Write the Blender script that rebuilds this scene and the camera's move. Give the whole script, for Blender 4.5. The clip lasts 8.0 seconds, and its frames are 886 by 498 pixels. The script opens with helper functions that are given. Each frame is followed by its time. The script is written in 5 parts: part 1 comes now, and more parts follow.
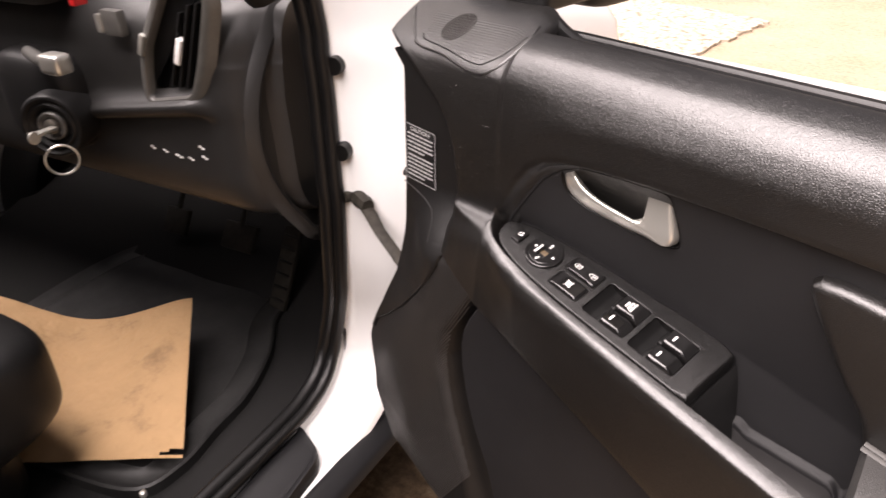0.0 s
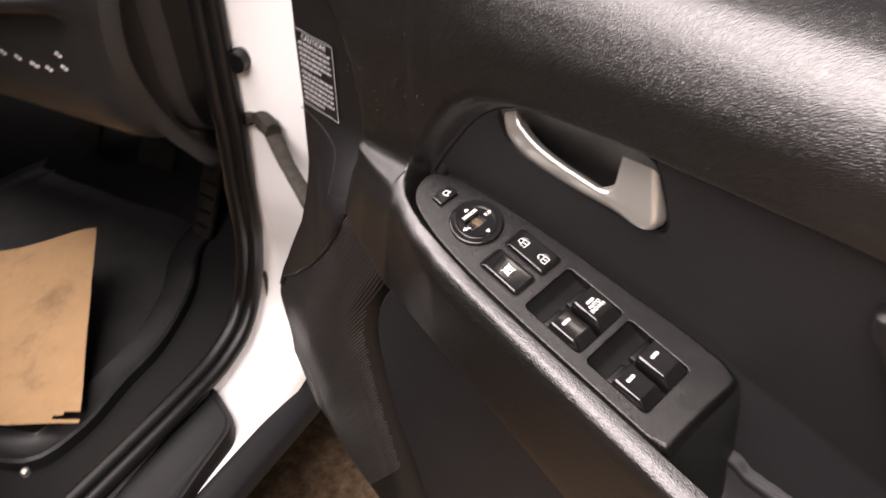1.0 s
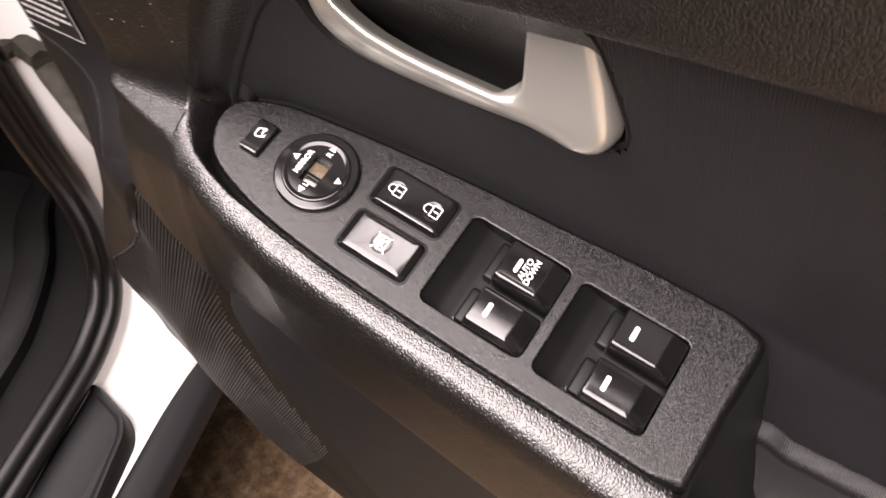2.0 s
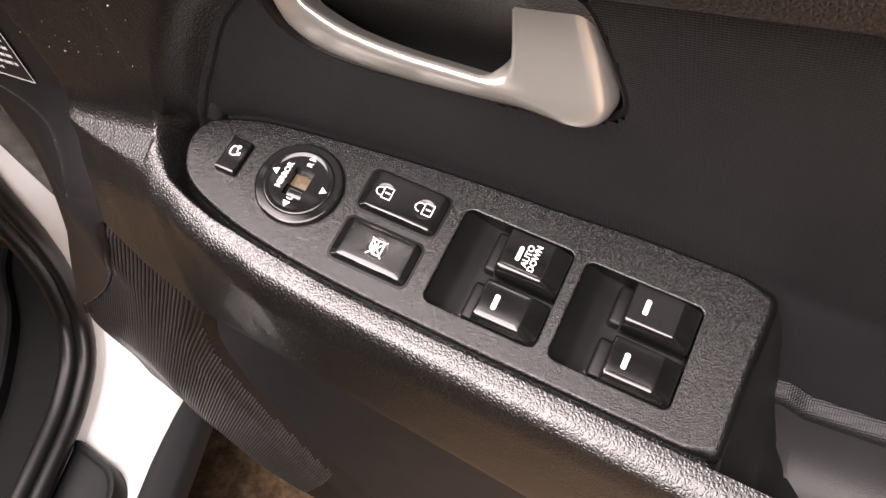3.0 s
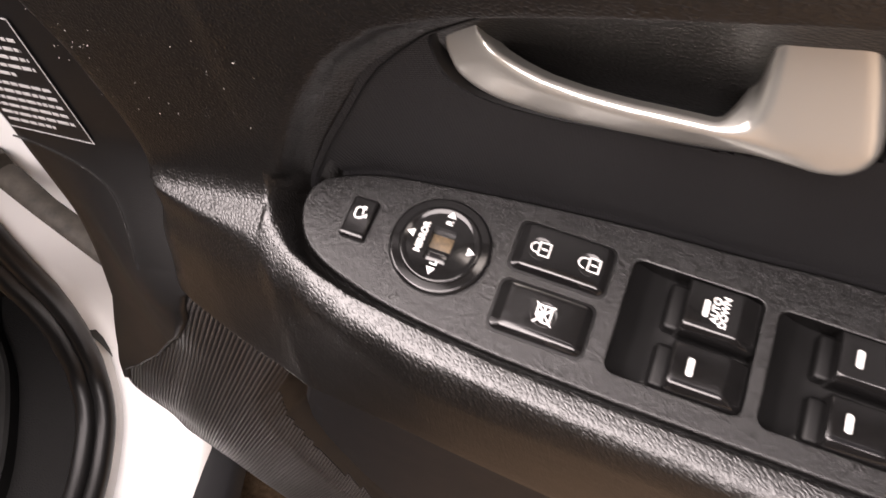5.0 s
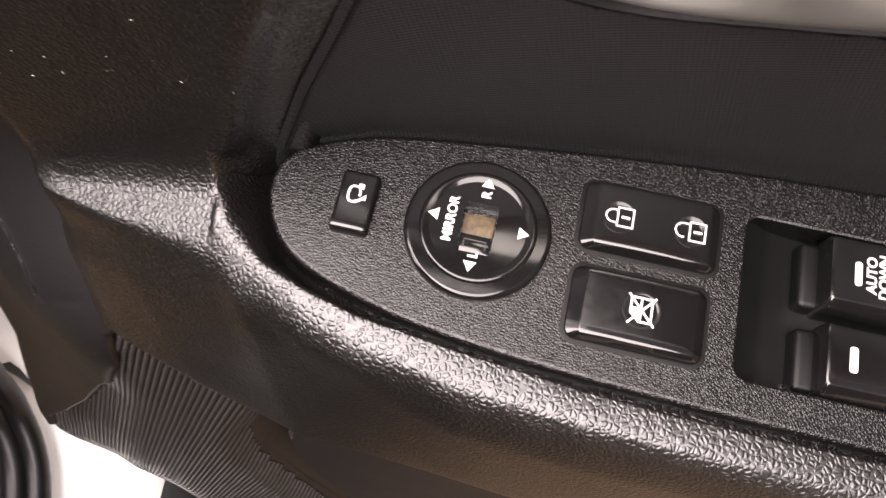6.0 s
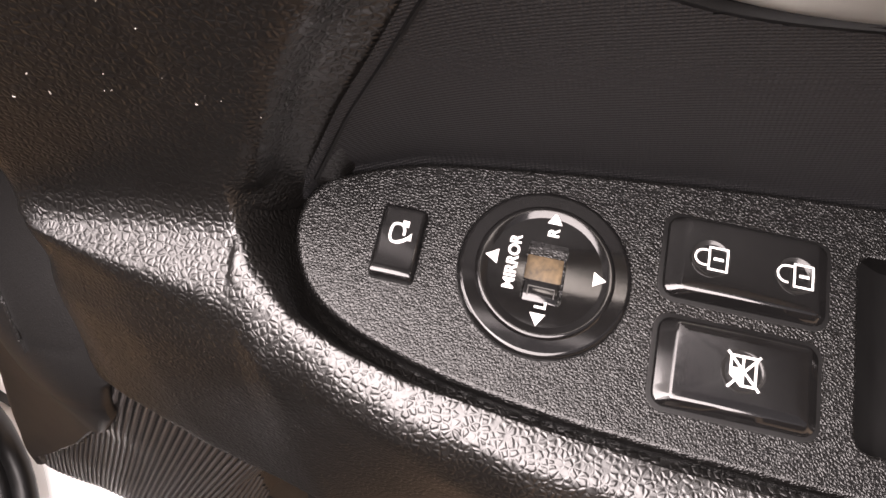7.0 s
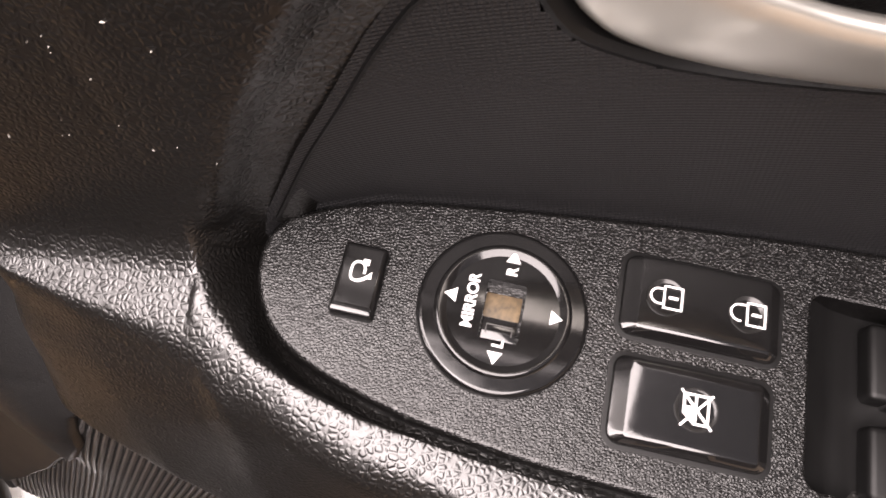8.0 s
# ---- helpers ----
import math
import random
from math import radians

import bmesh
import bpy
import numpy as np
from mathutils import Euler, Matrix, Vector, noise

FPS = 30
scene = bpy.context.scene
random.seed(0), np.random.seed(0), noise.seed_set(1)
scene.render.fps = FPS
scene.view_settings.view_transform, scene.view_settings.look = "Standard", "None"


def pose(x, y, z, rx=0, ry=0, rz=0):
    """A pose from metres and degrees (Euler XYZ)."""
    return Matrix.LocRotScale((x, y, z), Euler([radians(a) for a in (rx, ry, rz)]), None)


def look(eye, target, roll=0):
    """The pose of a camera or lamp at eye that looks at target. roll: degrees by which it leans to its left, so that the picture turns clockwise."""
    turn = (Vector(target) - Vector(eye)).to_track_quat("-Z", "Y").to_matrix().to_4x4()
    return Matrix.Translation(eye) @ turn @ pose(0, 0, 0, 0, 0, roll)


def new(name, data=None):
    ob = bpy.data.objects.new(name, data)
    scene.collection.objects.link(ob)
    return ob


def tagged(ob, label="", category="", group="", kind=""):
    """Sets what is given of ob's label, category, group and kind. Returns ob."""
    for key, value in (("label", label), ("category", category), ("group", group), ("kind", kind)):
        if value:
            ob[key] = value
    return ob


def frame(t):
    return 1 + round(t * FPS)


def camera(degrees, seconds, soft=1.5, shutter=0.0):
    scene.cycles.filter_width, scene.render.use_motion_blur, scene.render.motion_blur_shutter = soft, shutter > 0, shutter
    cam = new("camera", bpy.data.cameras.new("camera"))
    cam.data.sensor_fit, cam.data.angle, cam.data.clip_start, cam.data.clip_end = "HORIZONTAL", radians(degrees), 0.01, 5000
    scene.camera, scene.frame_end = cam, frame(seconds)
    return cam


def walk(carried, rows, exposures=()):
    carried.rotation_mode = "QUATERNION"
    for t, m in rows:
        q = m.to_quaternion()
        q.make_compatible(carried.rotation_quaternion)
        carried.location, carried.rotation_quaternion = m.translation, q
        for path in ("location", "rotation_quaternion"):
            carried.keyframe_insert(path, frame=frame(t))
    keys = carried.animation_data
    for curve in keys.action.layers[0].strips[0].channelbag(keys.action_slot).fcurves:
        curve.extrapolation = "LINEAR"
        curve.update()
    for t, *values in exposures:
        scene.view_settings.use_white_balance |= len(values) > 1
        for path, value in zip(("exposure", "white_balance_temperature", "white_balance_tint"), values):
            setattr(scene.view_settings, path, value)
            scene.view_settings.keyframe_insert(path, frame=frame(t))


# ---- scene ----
EXPOSURE, SKY, SUN, KELVIN = 1.66, 0.035, 5.3, 6800
cam = camera(61.2, 8.0, 1.5, 0.3)
PATH = [
    (0, (0.37545, -0.44098, 1.24168), (-0.93823, 0.68675, 0.24045), -3.236),
    (0.3, (0.34369, -0.40267, 1.23197), (-0.84513, 0.83124, 0.20038), -3.394),
    (0.5, (0.31731, -0.38337, 1.22432), (-0.74475, 0.92740, 0.15012), -4.027),
    (0.7, (0.29508, -0.34299, 1.21626), (-0.75783, 0.90708, 0.06356), -3.951),
    (1, (0.26952, -0.27124, 1.18441), (-0.89681, 0.77074, -0.06217), -2.850),
    (1.3, (0.24183, -0.19150, 1.14492), (-0.99206, 0.62706, -0.19950), -6.193),
    (1.5, (0.21897, -0.16980, 1.13150), (-0.92100, 0.64924, -0.29315), -6.962),
    (1.7, (0.20073, -0.15152, 1.11495), (-0.80763, 0.74292, -0.36261), -7.418),
    (2, (0.18112, -0.13238, 1.10127), (-0.69724, 0.80150, -0.43377), -12.262),
    (2.2, (0.17369, -0.13374, 1.09550), (-0.63159, 0.81546, -0.46992), -13.426),
    (3.5, (0.16781, -0.13808, 1.09408), (-0.64675, 0.87772, -0.42403), -16.162),
    (4, (0.16358, -0.13655, 1.09355), (-0.63779, 0.88766, -0.42593), -15.567),
    (4.5, (0.14035, -0.14809, 1.09805), (-0.65015, 0.88283, -0.42258), -16.101),
    (4.7, (0.12300, -0.15436, 1.10203), (-0.63583, 0.89901, -0.41935), -16.660),
    (5, (0.08992, -0.13024, 1.09462), (-0.62220, 0.90024, -0.46454), -17.244),
    (5.2, (0.07269, -0.11855, 1.08344), (-0.73591, 0.88450, -0.44628), -20.027),
    (6.3, (0.03137, -0.08696, 1.03172), (-0.43268, 0.91331, -0.63685), -17.478),
    (6.5, (0.02601, -0.08177, 1.02713), (-0.45348, 0.92484, -0.63324), -17.286),
    (7, (0.01812, -0.07676, 1.02790), (-0.49112, 0.94857, -0.61204), -17.511),
    (7.5, (0.01712, -0.07293, 1.02582), (-0.48097, 0.95627, -0.61511), -16.606),
    (8, (0.02367, -0.07234, 1.03159), (-0.45720, 0.98595, -0.59592), -15.717),
]
walk(cam, [(t, look(eye, target, roll)) for t, eye, target, roll in PATH], exposures=[(t, EXPOSURE + d, KELVIN, 22) for t, d in ((0.0, 0.07), (1.0, -0.08), (1.5, 0.14), (3.5, 0.06), (5.0, -0.13), (6.5, 0.12), (8.0, 0.18))])

# ---- light ----
world = bpy.data.worlds.new("sky")
scene.world = world
world.use_nodes = True
wt = world.node_tree
sky = wt.nodes.new("ShaderNodeTexSky")
sky.sky_type, sky.sun_disc = "NISHITA", False
SUN_EL, SUN_AZ = 56.0, 193.0          # degrees; azimuth turns from +y to +x
sky.sun_elevation, sky.sun_rotation = radians(SUN_EL), radians(SUN_AZ)
sky.air_density, sky.dust_density, sky.ozone_density = 0.6, 8.0, 0.3
haze = wt.nodes.new("ShaderNodeHueSaturation")
haze.inputs["Saturation"].default_value = 0.25
wt.links.new(sky.outputs[0], haze.inputs["Color"])
wt.links.new(haze.outputs[0], wt.nodes["Background"].inputs[0])
wt.nodes["Background"].inputs[1].default_value = SKY
sun = new("sun", bpy.data.lights.new("sun", "SUN"))
sun.data.energy, sun.data.angle, sun.data.color = SUN, radians(82), (1.0, 0.96, 0.92)
az, el = radians(SUN_AZ), radians(SUN_EL)
sun.matrix_world = look((math.sin(az) * math.cos(el) * 30, math.cos(az) * math.cos(el) * 30, math.sin(el) * 30), (0, 0, 0))


# ---- materials ----
def material(name, colour, rough=0.5, metal=0.0, spec=0.5):
    m = bpy.data.materials.new(name)
    m.use_nodes = True
    b = m.node_tree.nodes["Principled BSDF"]
    b.inputs["Base Color"].default_value = (*colour, 1)
    b.inputs["Roughness"].default_value, b.inputs["Metallic"].default_value = rough, metal
    b.inputs["Specular IOR Level"].default_value = spec
    return m


def node(m, kind, **inputs):
    n = m.node_tree.nodes.new(kind)
    for key, value in inputs.items():
        n.inputs[key.replace("_", " ")].default_value = value
    return n


def join(m, a, b):
    m.node_tree.links.new(a, b)


def coords(m):
    return node(m, "ShaderNodeTexCoord").outputs["Object"]


def bump_chain(m, heights):
    """heights: (socket, strength, distance), from coarse to fine."""
    normal = None
    for socket, strength, distance in heights:
        b = node(m, "ShaderNodeBump", Strength=strength, Distance=distance)
        join(m, socket, b.inputs["Height"])
        if normal:
            join(m, normal, b.inputs["Normal"])
        normal = b.outputs["Normal"]
    join(m, normal, m.node_tree.nodes["Principled BSDF"].inputs["Normal"])


def noise_of(m, scale, detail=3.0, rough=0.55, vector=None):
    n = node(m, "ShaderNodeTexNoise", Scale=scale, Detail=detail, Roughness=rough)
    join(m, vector or coords(m), n.inputs["Vector"])
    return n.outputs["Fac"]


def ramp_of(m, socket, stops):
    r = node(m, "ShaderNodeValToRGB")
    el_ = r.color_ramp.elements
    while len(el_) < len(stops):
        el_.new(0.5)
    for e, (at, c) in zip(el_, stops):
        e.position, e.color = at, (*c, 1)
    join(m, socket, r.inputs[0])
    return r.outputs[0]


def mapped(m, socket, lo, hi, a, b):
    n = node(m, "ShaderNodeMapRange")
    for k, v in zip(("From Min", "From Max", "To Min", "To Max"), (lo, hi, a, b)):
        n.inputs[k].default_value = v
    join(m, socket, n.inputs["Value"])
    return n.outputs[0]


def varied(m, colour, amount=0.25, scale=9.0):
    """Slow unevenness of colour and gloss."""
    b = m.node_tree.nodes["Principled BSDF"]
    f = noise_of(m, scale, 5.0, 0.65)
    lo, hi = [c * (1 - amount) for c in colour], [c * (1 + amount) for c in colour]
    join(m, ramp_of(m, f, [(0.3, lo), (0.7, hi)]), b.inputs["Base Color"])
    r = b.inputs["Roughness"].default_value
    join(m, mapped(m, noise_of(m, scale * 6, 4.0), 0.3, 0.7, r - 0.015, r + 0.02), b.inputs["Roughness"])


def grain_plastic(name, colour, rough, cell, depth, amount=0.2):
    """Moulded plastic with a leather grain: pebbles about one cell wide, parted by creases."""
    m = material(name, colour, rough)
    varied(m, colour, amount)
    vec = coords(m)
    warp = node(m, "ShaderNodeTexNoise", Scale=0.5 / cell, Detail=2.0)
    join(m, vec, warp.inputs["Vector"])
    add = node(m, "ShaderNodeVectorMath")
    add.operation = "MULTIPLY_ADD"
    add.inputs[1].default_value = (cell * 0.7,) * 3
    join(m, warp.outputs["Color"], add.inputs[0])
    join(m, vec, add.inputs[2])
    v = node(m, "ShaderNodeTexVoronoi", Scale=1.0 / cell)
    v.feature = "DISTANCE_TO_EDGE"
    join(m, add.outputs[0], v.inputs["Vector"])
    pebble = node(m, "ShaderNodeMapRange")
    pebble.interpolation_type = "SMOOTHERSTEP"
    pebble.inputs["From Max"].default_value = 0.34
    join(m, v.outputs["Distance"], pebble.inputs["Value"])
    bump_chain(m, [(noise_of(m, 0.3 / cell, 2.0), depth * 0.5, cell * 0.5), (pebble.outputs[0], depth, cell * 0.15)])
    return m


def weave_plastic(name, colour, rough, pitch, depth, square=False):
    """Plastic embossed with a fine lattice of dots."""
    m = material(name, colour, rough)
    varied(m, colour, 0.15)
    sep = node(m, "ShaderNodeSeparateXYZ")
    join(m, coords(m), sep.inputs[0])

    def wave(terms):
        total = None
        for axis, k in terms:
            mu = node(m, "ShaderNodeMath")
            mu.operation = "MULTIPLY"
            mu.inputs[1].default_value = k * 2 * math.pi / pitch
            join(m, sep.outputs[axis], mu.inputs[0])
            if total is None:
                total = mu.outputs[0]
            else:
                ad = node(m, "ShaderNodeMath")
                join(m, total, ad.inputs[0])
                join(m, mu.outputs[0], ad.inputs[1])
                total = ad.outputs[0]
        si = node(m, "ShaderNodeMath")
        si.operation = "SINE"
        join(m, total, si.inputs[0])
        return si.outputs[0]

    pr = node(m, "ShaderNodeMath")
    pr.operation = "MULTIPLY"
    join(m, wave([("X", 1.0)] if square else [("X", 0.5), ("Z", 0.6)]), pr.inputs[0])
    join(m, wave([("Z", 1.0)] if square else [("X", 0.5), ("Z", -0.6)]), pr.inputs[1])
    bump_chain(m, [(pr.outputs[0], depth, pitch * 0.25)])
    return m, pr.outputs[0]


M_TRIM = grain_plastic("trim_leather_grain", (0.0048, 0.0043, 0.0039), 0.33, 0.0014, 0.5)
M_STRIP = grain_plastic("strip_plastic", (0.0058, 0.0055, 0.0054), 0.46, 0.0009, 0.2)
M_PANEL = grain_plastic("panel_fine_grain", (0.0036, 0.0034, 0.0033), 0.25, 0.00065, 0.7)
M_INSERT, _ = weave_plastic("insert_embossed", (0.0112, 0.0109, 0.0116), 0.52, 0.0010, 0.5)
M_MAP = grain_plastic("pocket_plastic", (0.0088, 0.0086, 0.0092), 0.48, 0.0008, 0.2)
M_TRAY = grain_plastic("tray_plastic", (0.024, 0.0228, 0.0230), 0.5, 0.0009, 0.2)
M_RIB = material("grille_rib", (0.032, 0.0300, 0.029), 0.36)
varied(M_RIB, (0.032, 0.0300, 0.029), 0.25, 60)
M_MESH, dots = weave_plastic("grille_mesh", (0.020, 0.0185, 0.0175), 0.36, 0.0028, 0.4, True)
# The shade inside the holes is painted: near-black dots with less sheen.
join(M_MESH, ramp_of(M_MESH, dots, [(0.0, (0.002, 0.0019, 0.0018)), (0.05, (0.002, 0.0019, 0.0018)), (0.25, (0.032, 0.029, 0.027))]), M_MESH.node_tree.nodes["Principled BSDF"].inputs["Base Color"])
join(M_MESH, mapped(M_MESH, dots, 0.0, 0.3, 0.02, 0.35), M_MESH.node_tree.nodes["Principled BSDF"].inputs["Specular IOR Level"])
M_DARK = material("black_plastic", (0.009, 0.0088, 0.0088), 0.45)
varied(M_DARK, (0.009, 0.0088, 0.0088), 0.25, 14)
M_WELL = material("well_plastic", (0.004, 0.0039, 0.0039), 0.42, 0.0, 0.22)
varied(M_WELL, (0.004, 0.0039, 0.0039), 0.3, 60)
M_GLOSS = material("switch_gloss", (0.0045, 0.0043, 0.0043), 0.09)
varied(M_GLOSS, (0.0055, 0.0053, 0.0053), 0.2, 90)
M_KNOB = material("knob_gloss", (0.0055, 0.0053, 0.0053), 0.08)
varied(M_KNOB, (0.0055, 0.0053, 0.0053), 0.2, 90)
M_DISC = material("icon_disc_gloss", (0.012, 0.0115, 0.011), 0.18)
M_MARK = material("white_print", (0.82, 0.81, 0.79), 0.5)
M_SILVER = material("satin_silver_paint", (0.68, 0.665, 0.61), 0.28, 0.78)
M_RUBBER = material("black_rubber", (0.0042, 0.0041, 0.0041), 0.38)
varied(M_RUBBER, (0.0042, 0.0041, 0.0041), 0.3, 40)
M_WHITE = material("white_car_paint", (0.80, 0.80, 0.79), 0.25)
varied(M_WHITE, (0.80, 0.80, 0.79), 0.03, 3)
M_WHITE.node_tree.nodes["Principled BSDF"].inputs["Coat Weight"].default_value = 0.6
M_CLAD = grain_plastic("sill_cladding", (0.0075, 0.0075, 0.0083), 0.48, 0.0012, 0.3)
M_DASH = grain_plastic("dash_plastic", (0.020, 0.0195, 0.019), 0.42, 0.0014, 0.3)
M_CARPET = material("black_carpet", (0.018, 0.0178, 0.0176), 0.95)
bump_chain(M_CARPET, [(noise_of(M_CARPET, 600, 4), 0.8, 0.002)])
M_STEEL = material("worn_steel", (0.22, 0.20, 0.17), 0.45, 0.7)
varied(M_STEEL, (0.22, 0.20, 0.17), 0.4, 60)
M_STICKER = material("sticker_film", (0.008, 0.008, 0.0085), 0.4, 0.0, 0.2)
M_STICKPRINT = material("sticker_print", (0.42, 0.42, 0.42), 0.5)
M_DIRTY = material("slider_dust", (0.075, 0.050, 0.024), 0.6)
varied(M_DIRTY, (0.075, 0.050, 0.024), 0.6, 500)
M_SEAT = grain_plastic("seat_leather", (0.010, 0.0098, 0.010), 0.45, 0.0018, 0.4)
M_THREAD = material("grey_thread", (0.060, 0.058, 0.055), 0.7)
M_PAD = grain_plastic("pad_leather", (0.028, 0.027, 0.026), 0.42, 0.0016, 0.4, 0.35)
M_BRASS = material("strap_steel", (0.024, 0.021, 0.017), 0.6, 0.0)
varied(M_BRASS, (0.024, 0.021, 0.017), 0.5, 90)

M_FLECK = material("pale_dust", (0.45, 0.43, 0.39), 0.8)
# Opaque black, for the added panes that block light.
M_BLOCK_GLASS = material("blocking_glass", (0.006, 0.0065, 0.0065), 0.06)
M_PAPER = material("kraft_paper", (0.40, 0.24, 0.115), 0.8)
paper_stain = noise_of(M_PAPER, 9, 6, 0.7)
join(M_PAPER, ramp_of(M_PAPER, paper_stain, [(0.28, (0.24, 0.145, 0.07)), (0.42, (0.38, 0.235, 0.112)), (0.75, (0.44, 0.27, 0.13))]), M_PAPER.node_tree.nodes["Principled BSDF"].inputs["Base Color"])
bump_chain(M_PAPER, [(noise_of(M_PAPER, 14, 3), 0.6, 0.03), (noise_of(M_PAPER, 900, 2), 0.2, 0.0005)])

M_GROUND = material("earthy_concrete", (0.30, 0.20, 0.12), 0.85)
g1 = noise_of(M_GROUND, 1.6, 8, 0.65)
g2 = noise_of(M_GROUND, 38, 6, 0.7)
gm = node(M_GROUND, "ShaderNodeMixRGB", Fac=0.5)
join(M_GROUND, ramp_of(M_GROUND, g1, [(0.3, (0.20, 0.145, 0.095)), (0.55, (0.29, 0.23, 0.17)), (0.75, (0.33, 0.285, 0.23))]), gm.inputs[1])
join(M_GROUND, ramp_of(M_GROUND, g2, [(0.32, (0.095, 0.055, 0.03)), (0.5, (0.26, 0.18, 0.11)), (0.7, (0.36, 0.29, 0.20))]), gm.inputs[2])
# Round the car the ground is wetter and browner, with its shade painted in.
reach = node(M_GROUND, "ShaderNodeVectorMath")
reach.operation = "DISTANCE"
reach.inputs[1].default_value = (-0.5, -1.2, 0)
wob = node(M_GROUND, "ShaderNodeTexNoise", Scale=1.1, Detail=5.0)
join(M_GROUND, coords(M_GROUND), wob.inputs["Vector"])
push = node(M_GROUND, "ShaderNodeVectorMath")
push.operation = "MULTIPLY_ADD"
push.inputs[1].default_value = (1.6, 1.6, 0)
join(M_GROUND, wob.outputs["Color"], push.inputs[0])
join(M_GROUND, coords(M_GROUND), push.inputs[2])
join(M_GROUND, push.outputs[0], reach.inputs[0])
damp_shade = node(M_GROUND, "ShaderNodeMixRGB")
join(M_GROUND, mapped(M_GROUND, reach.outputs["Value"], 2.3, 2.9, 1.0, 0.0), damp_shade.inputs[0])
join(M_GROUND, gm.outputs[0], damp_shade.inputs[1])
join(M_GROUND, ramp_of(M_GROUND, g2, [(0.3, (0.055, 0.032, 0.016)), (0.48, (0.17, 0.105, 0.055)), (0.62, (0.27, 0.18, 0.105)), (0.72, (0.38, 0.32, 0.24))]), damp_shade.inputs[2])
join(M_GROUND, damp_shade.outputs[0], M_GROUND.node_tree.nodes["Principled BSDF"].inputs["Base Color"])
bump_chain(M_GROUND, [(g1, 0.4, 0.05), (g2, 0.7, 0.012)])
# For the added walls that block low sky.
M_WALL = material("sky_block_render", (0.10, 0.085, 0.07), 0.9)
varied(M_WALL, (0.10, 0.085, 0.07), 0.25, 2.0)
M_SLAB = material("pebbled_slab", (0.45, 0.40, 0.32), 0.85)
s2 = node(M_SLAB, "ShaderNodeTexVoronoi", Scale=26.0)
join(M_SLAB, coords(M_SLAB), s2.inputs["Vector"])
join(M_SLAB, ramp_of(M_SLAB, s2.outputs["Distance"], [(0.1, (0.45, 0.40, 0.33)), (0.5, (0.33, 0.285, 0.22)), (0.9, (0.15, 0.11, 0.075))]), M_SLAB.node_tree.nodes["Principled BSDF"].inputs["Base Color"])
bump_chain(M_SLAB, [(s2.outputs["Distance"], 0.6, 0.01)])

for m_, level in ((M_INSERT, 0.38), (M_STRIP, 0.35), (M_MAP, 0.35), (M_PANEL, 0.5), (M_TRIM, 0.95), (M_GLOSS, 0.8), (M_KNOB, 0.6), (M_CLAD, 0.25), (M_RUBBER, 0.35), (M_CARPET, 0.1), (M_DARK, 0.3), (M_BRASS, 0.2), (M_SEAT, 0.4)):
    m_.node_tree.nodes["Principled BSDF"].inputs["Specular IOR Level"].default_value = level

# ---- building blocks ----
WORLD = {}


def thing(name, m=None, **tags):
    ob = new(name)
    ob.matrix_basis = m or Matrix()
    WORLD[ob] = ob.matrix_basis.copy()
    ob.empty_display_size = 0.05
    return tagged(ob, **tags)


def part(name, data, mat, parent=None, label="", m=None, sharp=40):
    """One mesh object from a bmesh or from (points, faces), at the world pose m of its points, under parent."""
    if isinstance(data, bmesh.types.BMesh):
        me = bpy.data.meshes.new(name)
        data.to_mesh(me)
        data.free()
    elif isinstance(data, bpy.types.Mesh):
        me = data
    else:
        me = bpy.data.meshes.new(name)
        me.from_pydata([tuple(float(c) for c in v) for v in data[0]], [], data[1])
    if mat and not me.materials:
        me.materials.append(mat)
    if not isinstance(data, bpy.types.Mesh):
        me.validate()
        me.shade_smooth()
        me.set_sharp_from_angle(angle=radians(sharp))
    ob = new(name, me)
    ob.matrix_basis = m.copy() if m else Matrix()
    WORLD[ob] = ob.matrix_basis.copy()
    if parent:
        ob.parent = parent
        ob.matrix_parent_inverse = WORLD[parent].inverted()
    return tagged(ob, label=label)


def grid(rows, wrap=False, caps=False):
    """Quads over equally long rows of points; wrap closes each row."""
    rows = [[tuple(p) for p in r] for r in rows]
    n, w = len(rows), len(rows[0])
    pts = [p for r in rows for p in r]
    faces = []
    for i in range(n - 1):
        for j in range(w if wrap else w - 1):
            k = (j + 1) % w
            faces.append((i * w + j, i * w + k, (i + 1) * w + k, (i + 1) * w + j))
    if caps:
        faces.append(tuple(range(w))[::-1])
        faces.append(tuple((n - 1) * w + j for j in range(w)))
    return pts, faces


def merged(*pieces):
    pts, faces = [], []
    for p, f in pieces:
        k = len(pts)
        pts += list(p)
        faces += [tuple(i + k for i in face) for face in f]
    return pts, faces


def spline(points, n, closed=False):
    """n points, evenly along a Catmull-Rom curve through the given ones."""
    P = np.array(points, float)
    P = np.vstack([P[-1], P, P[0], P[1]]) if closed else np.vstack([2 * P[0] - P[1], P, 2 * P[-1] - P[-2]])
    dense = []
    for a, b, c, d in zip(P[:-3], P[1:-2], P[2:-1], P[3:]):
        t = np.linspace(0, 1, 24, endpoint=False)[:, None]
        dense.append(0.5 * (2 * b + (c - a) * t + (2 * a - 5 * b + 4 * c - d) * t**2 + (3 * b - a - 3 * c + d) * t**3))
    dense = np.vstack(dense + [P[-2:-1]] if not closed else dense + [dense[0][:1]])
    run = np.r_[0, np.cumsum(np.linalg.norm(np.diff(dense, axis=0), axis=1))]
    at = np.linspace(0, run[-1], n, endpoint=not closed)
    return np.stack([np.interp(at, run, col) for col in dense.T], 1)


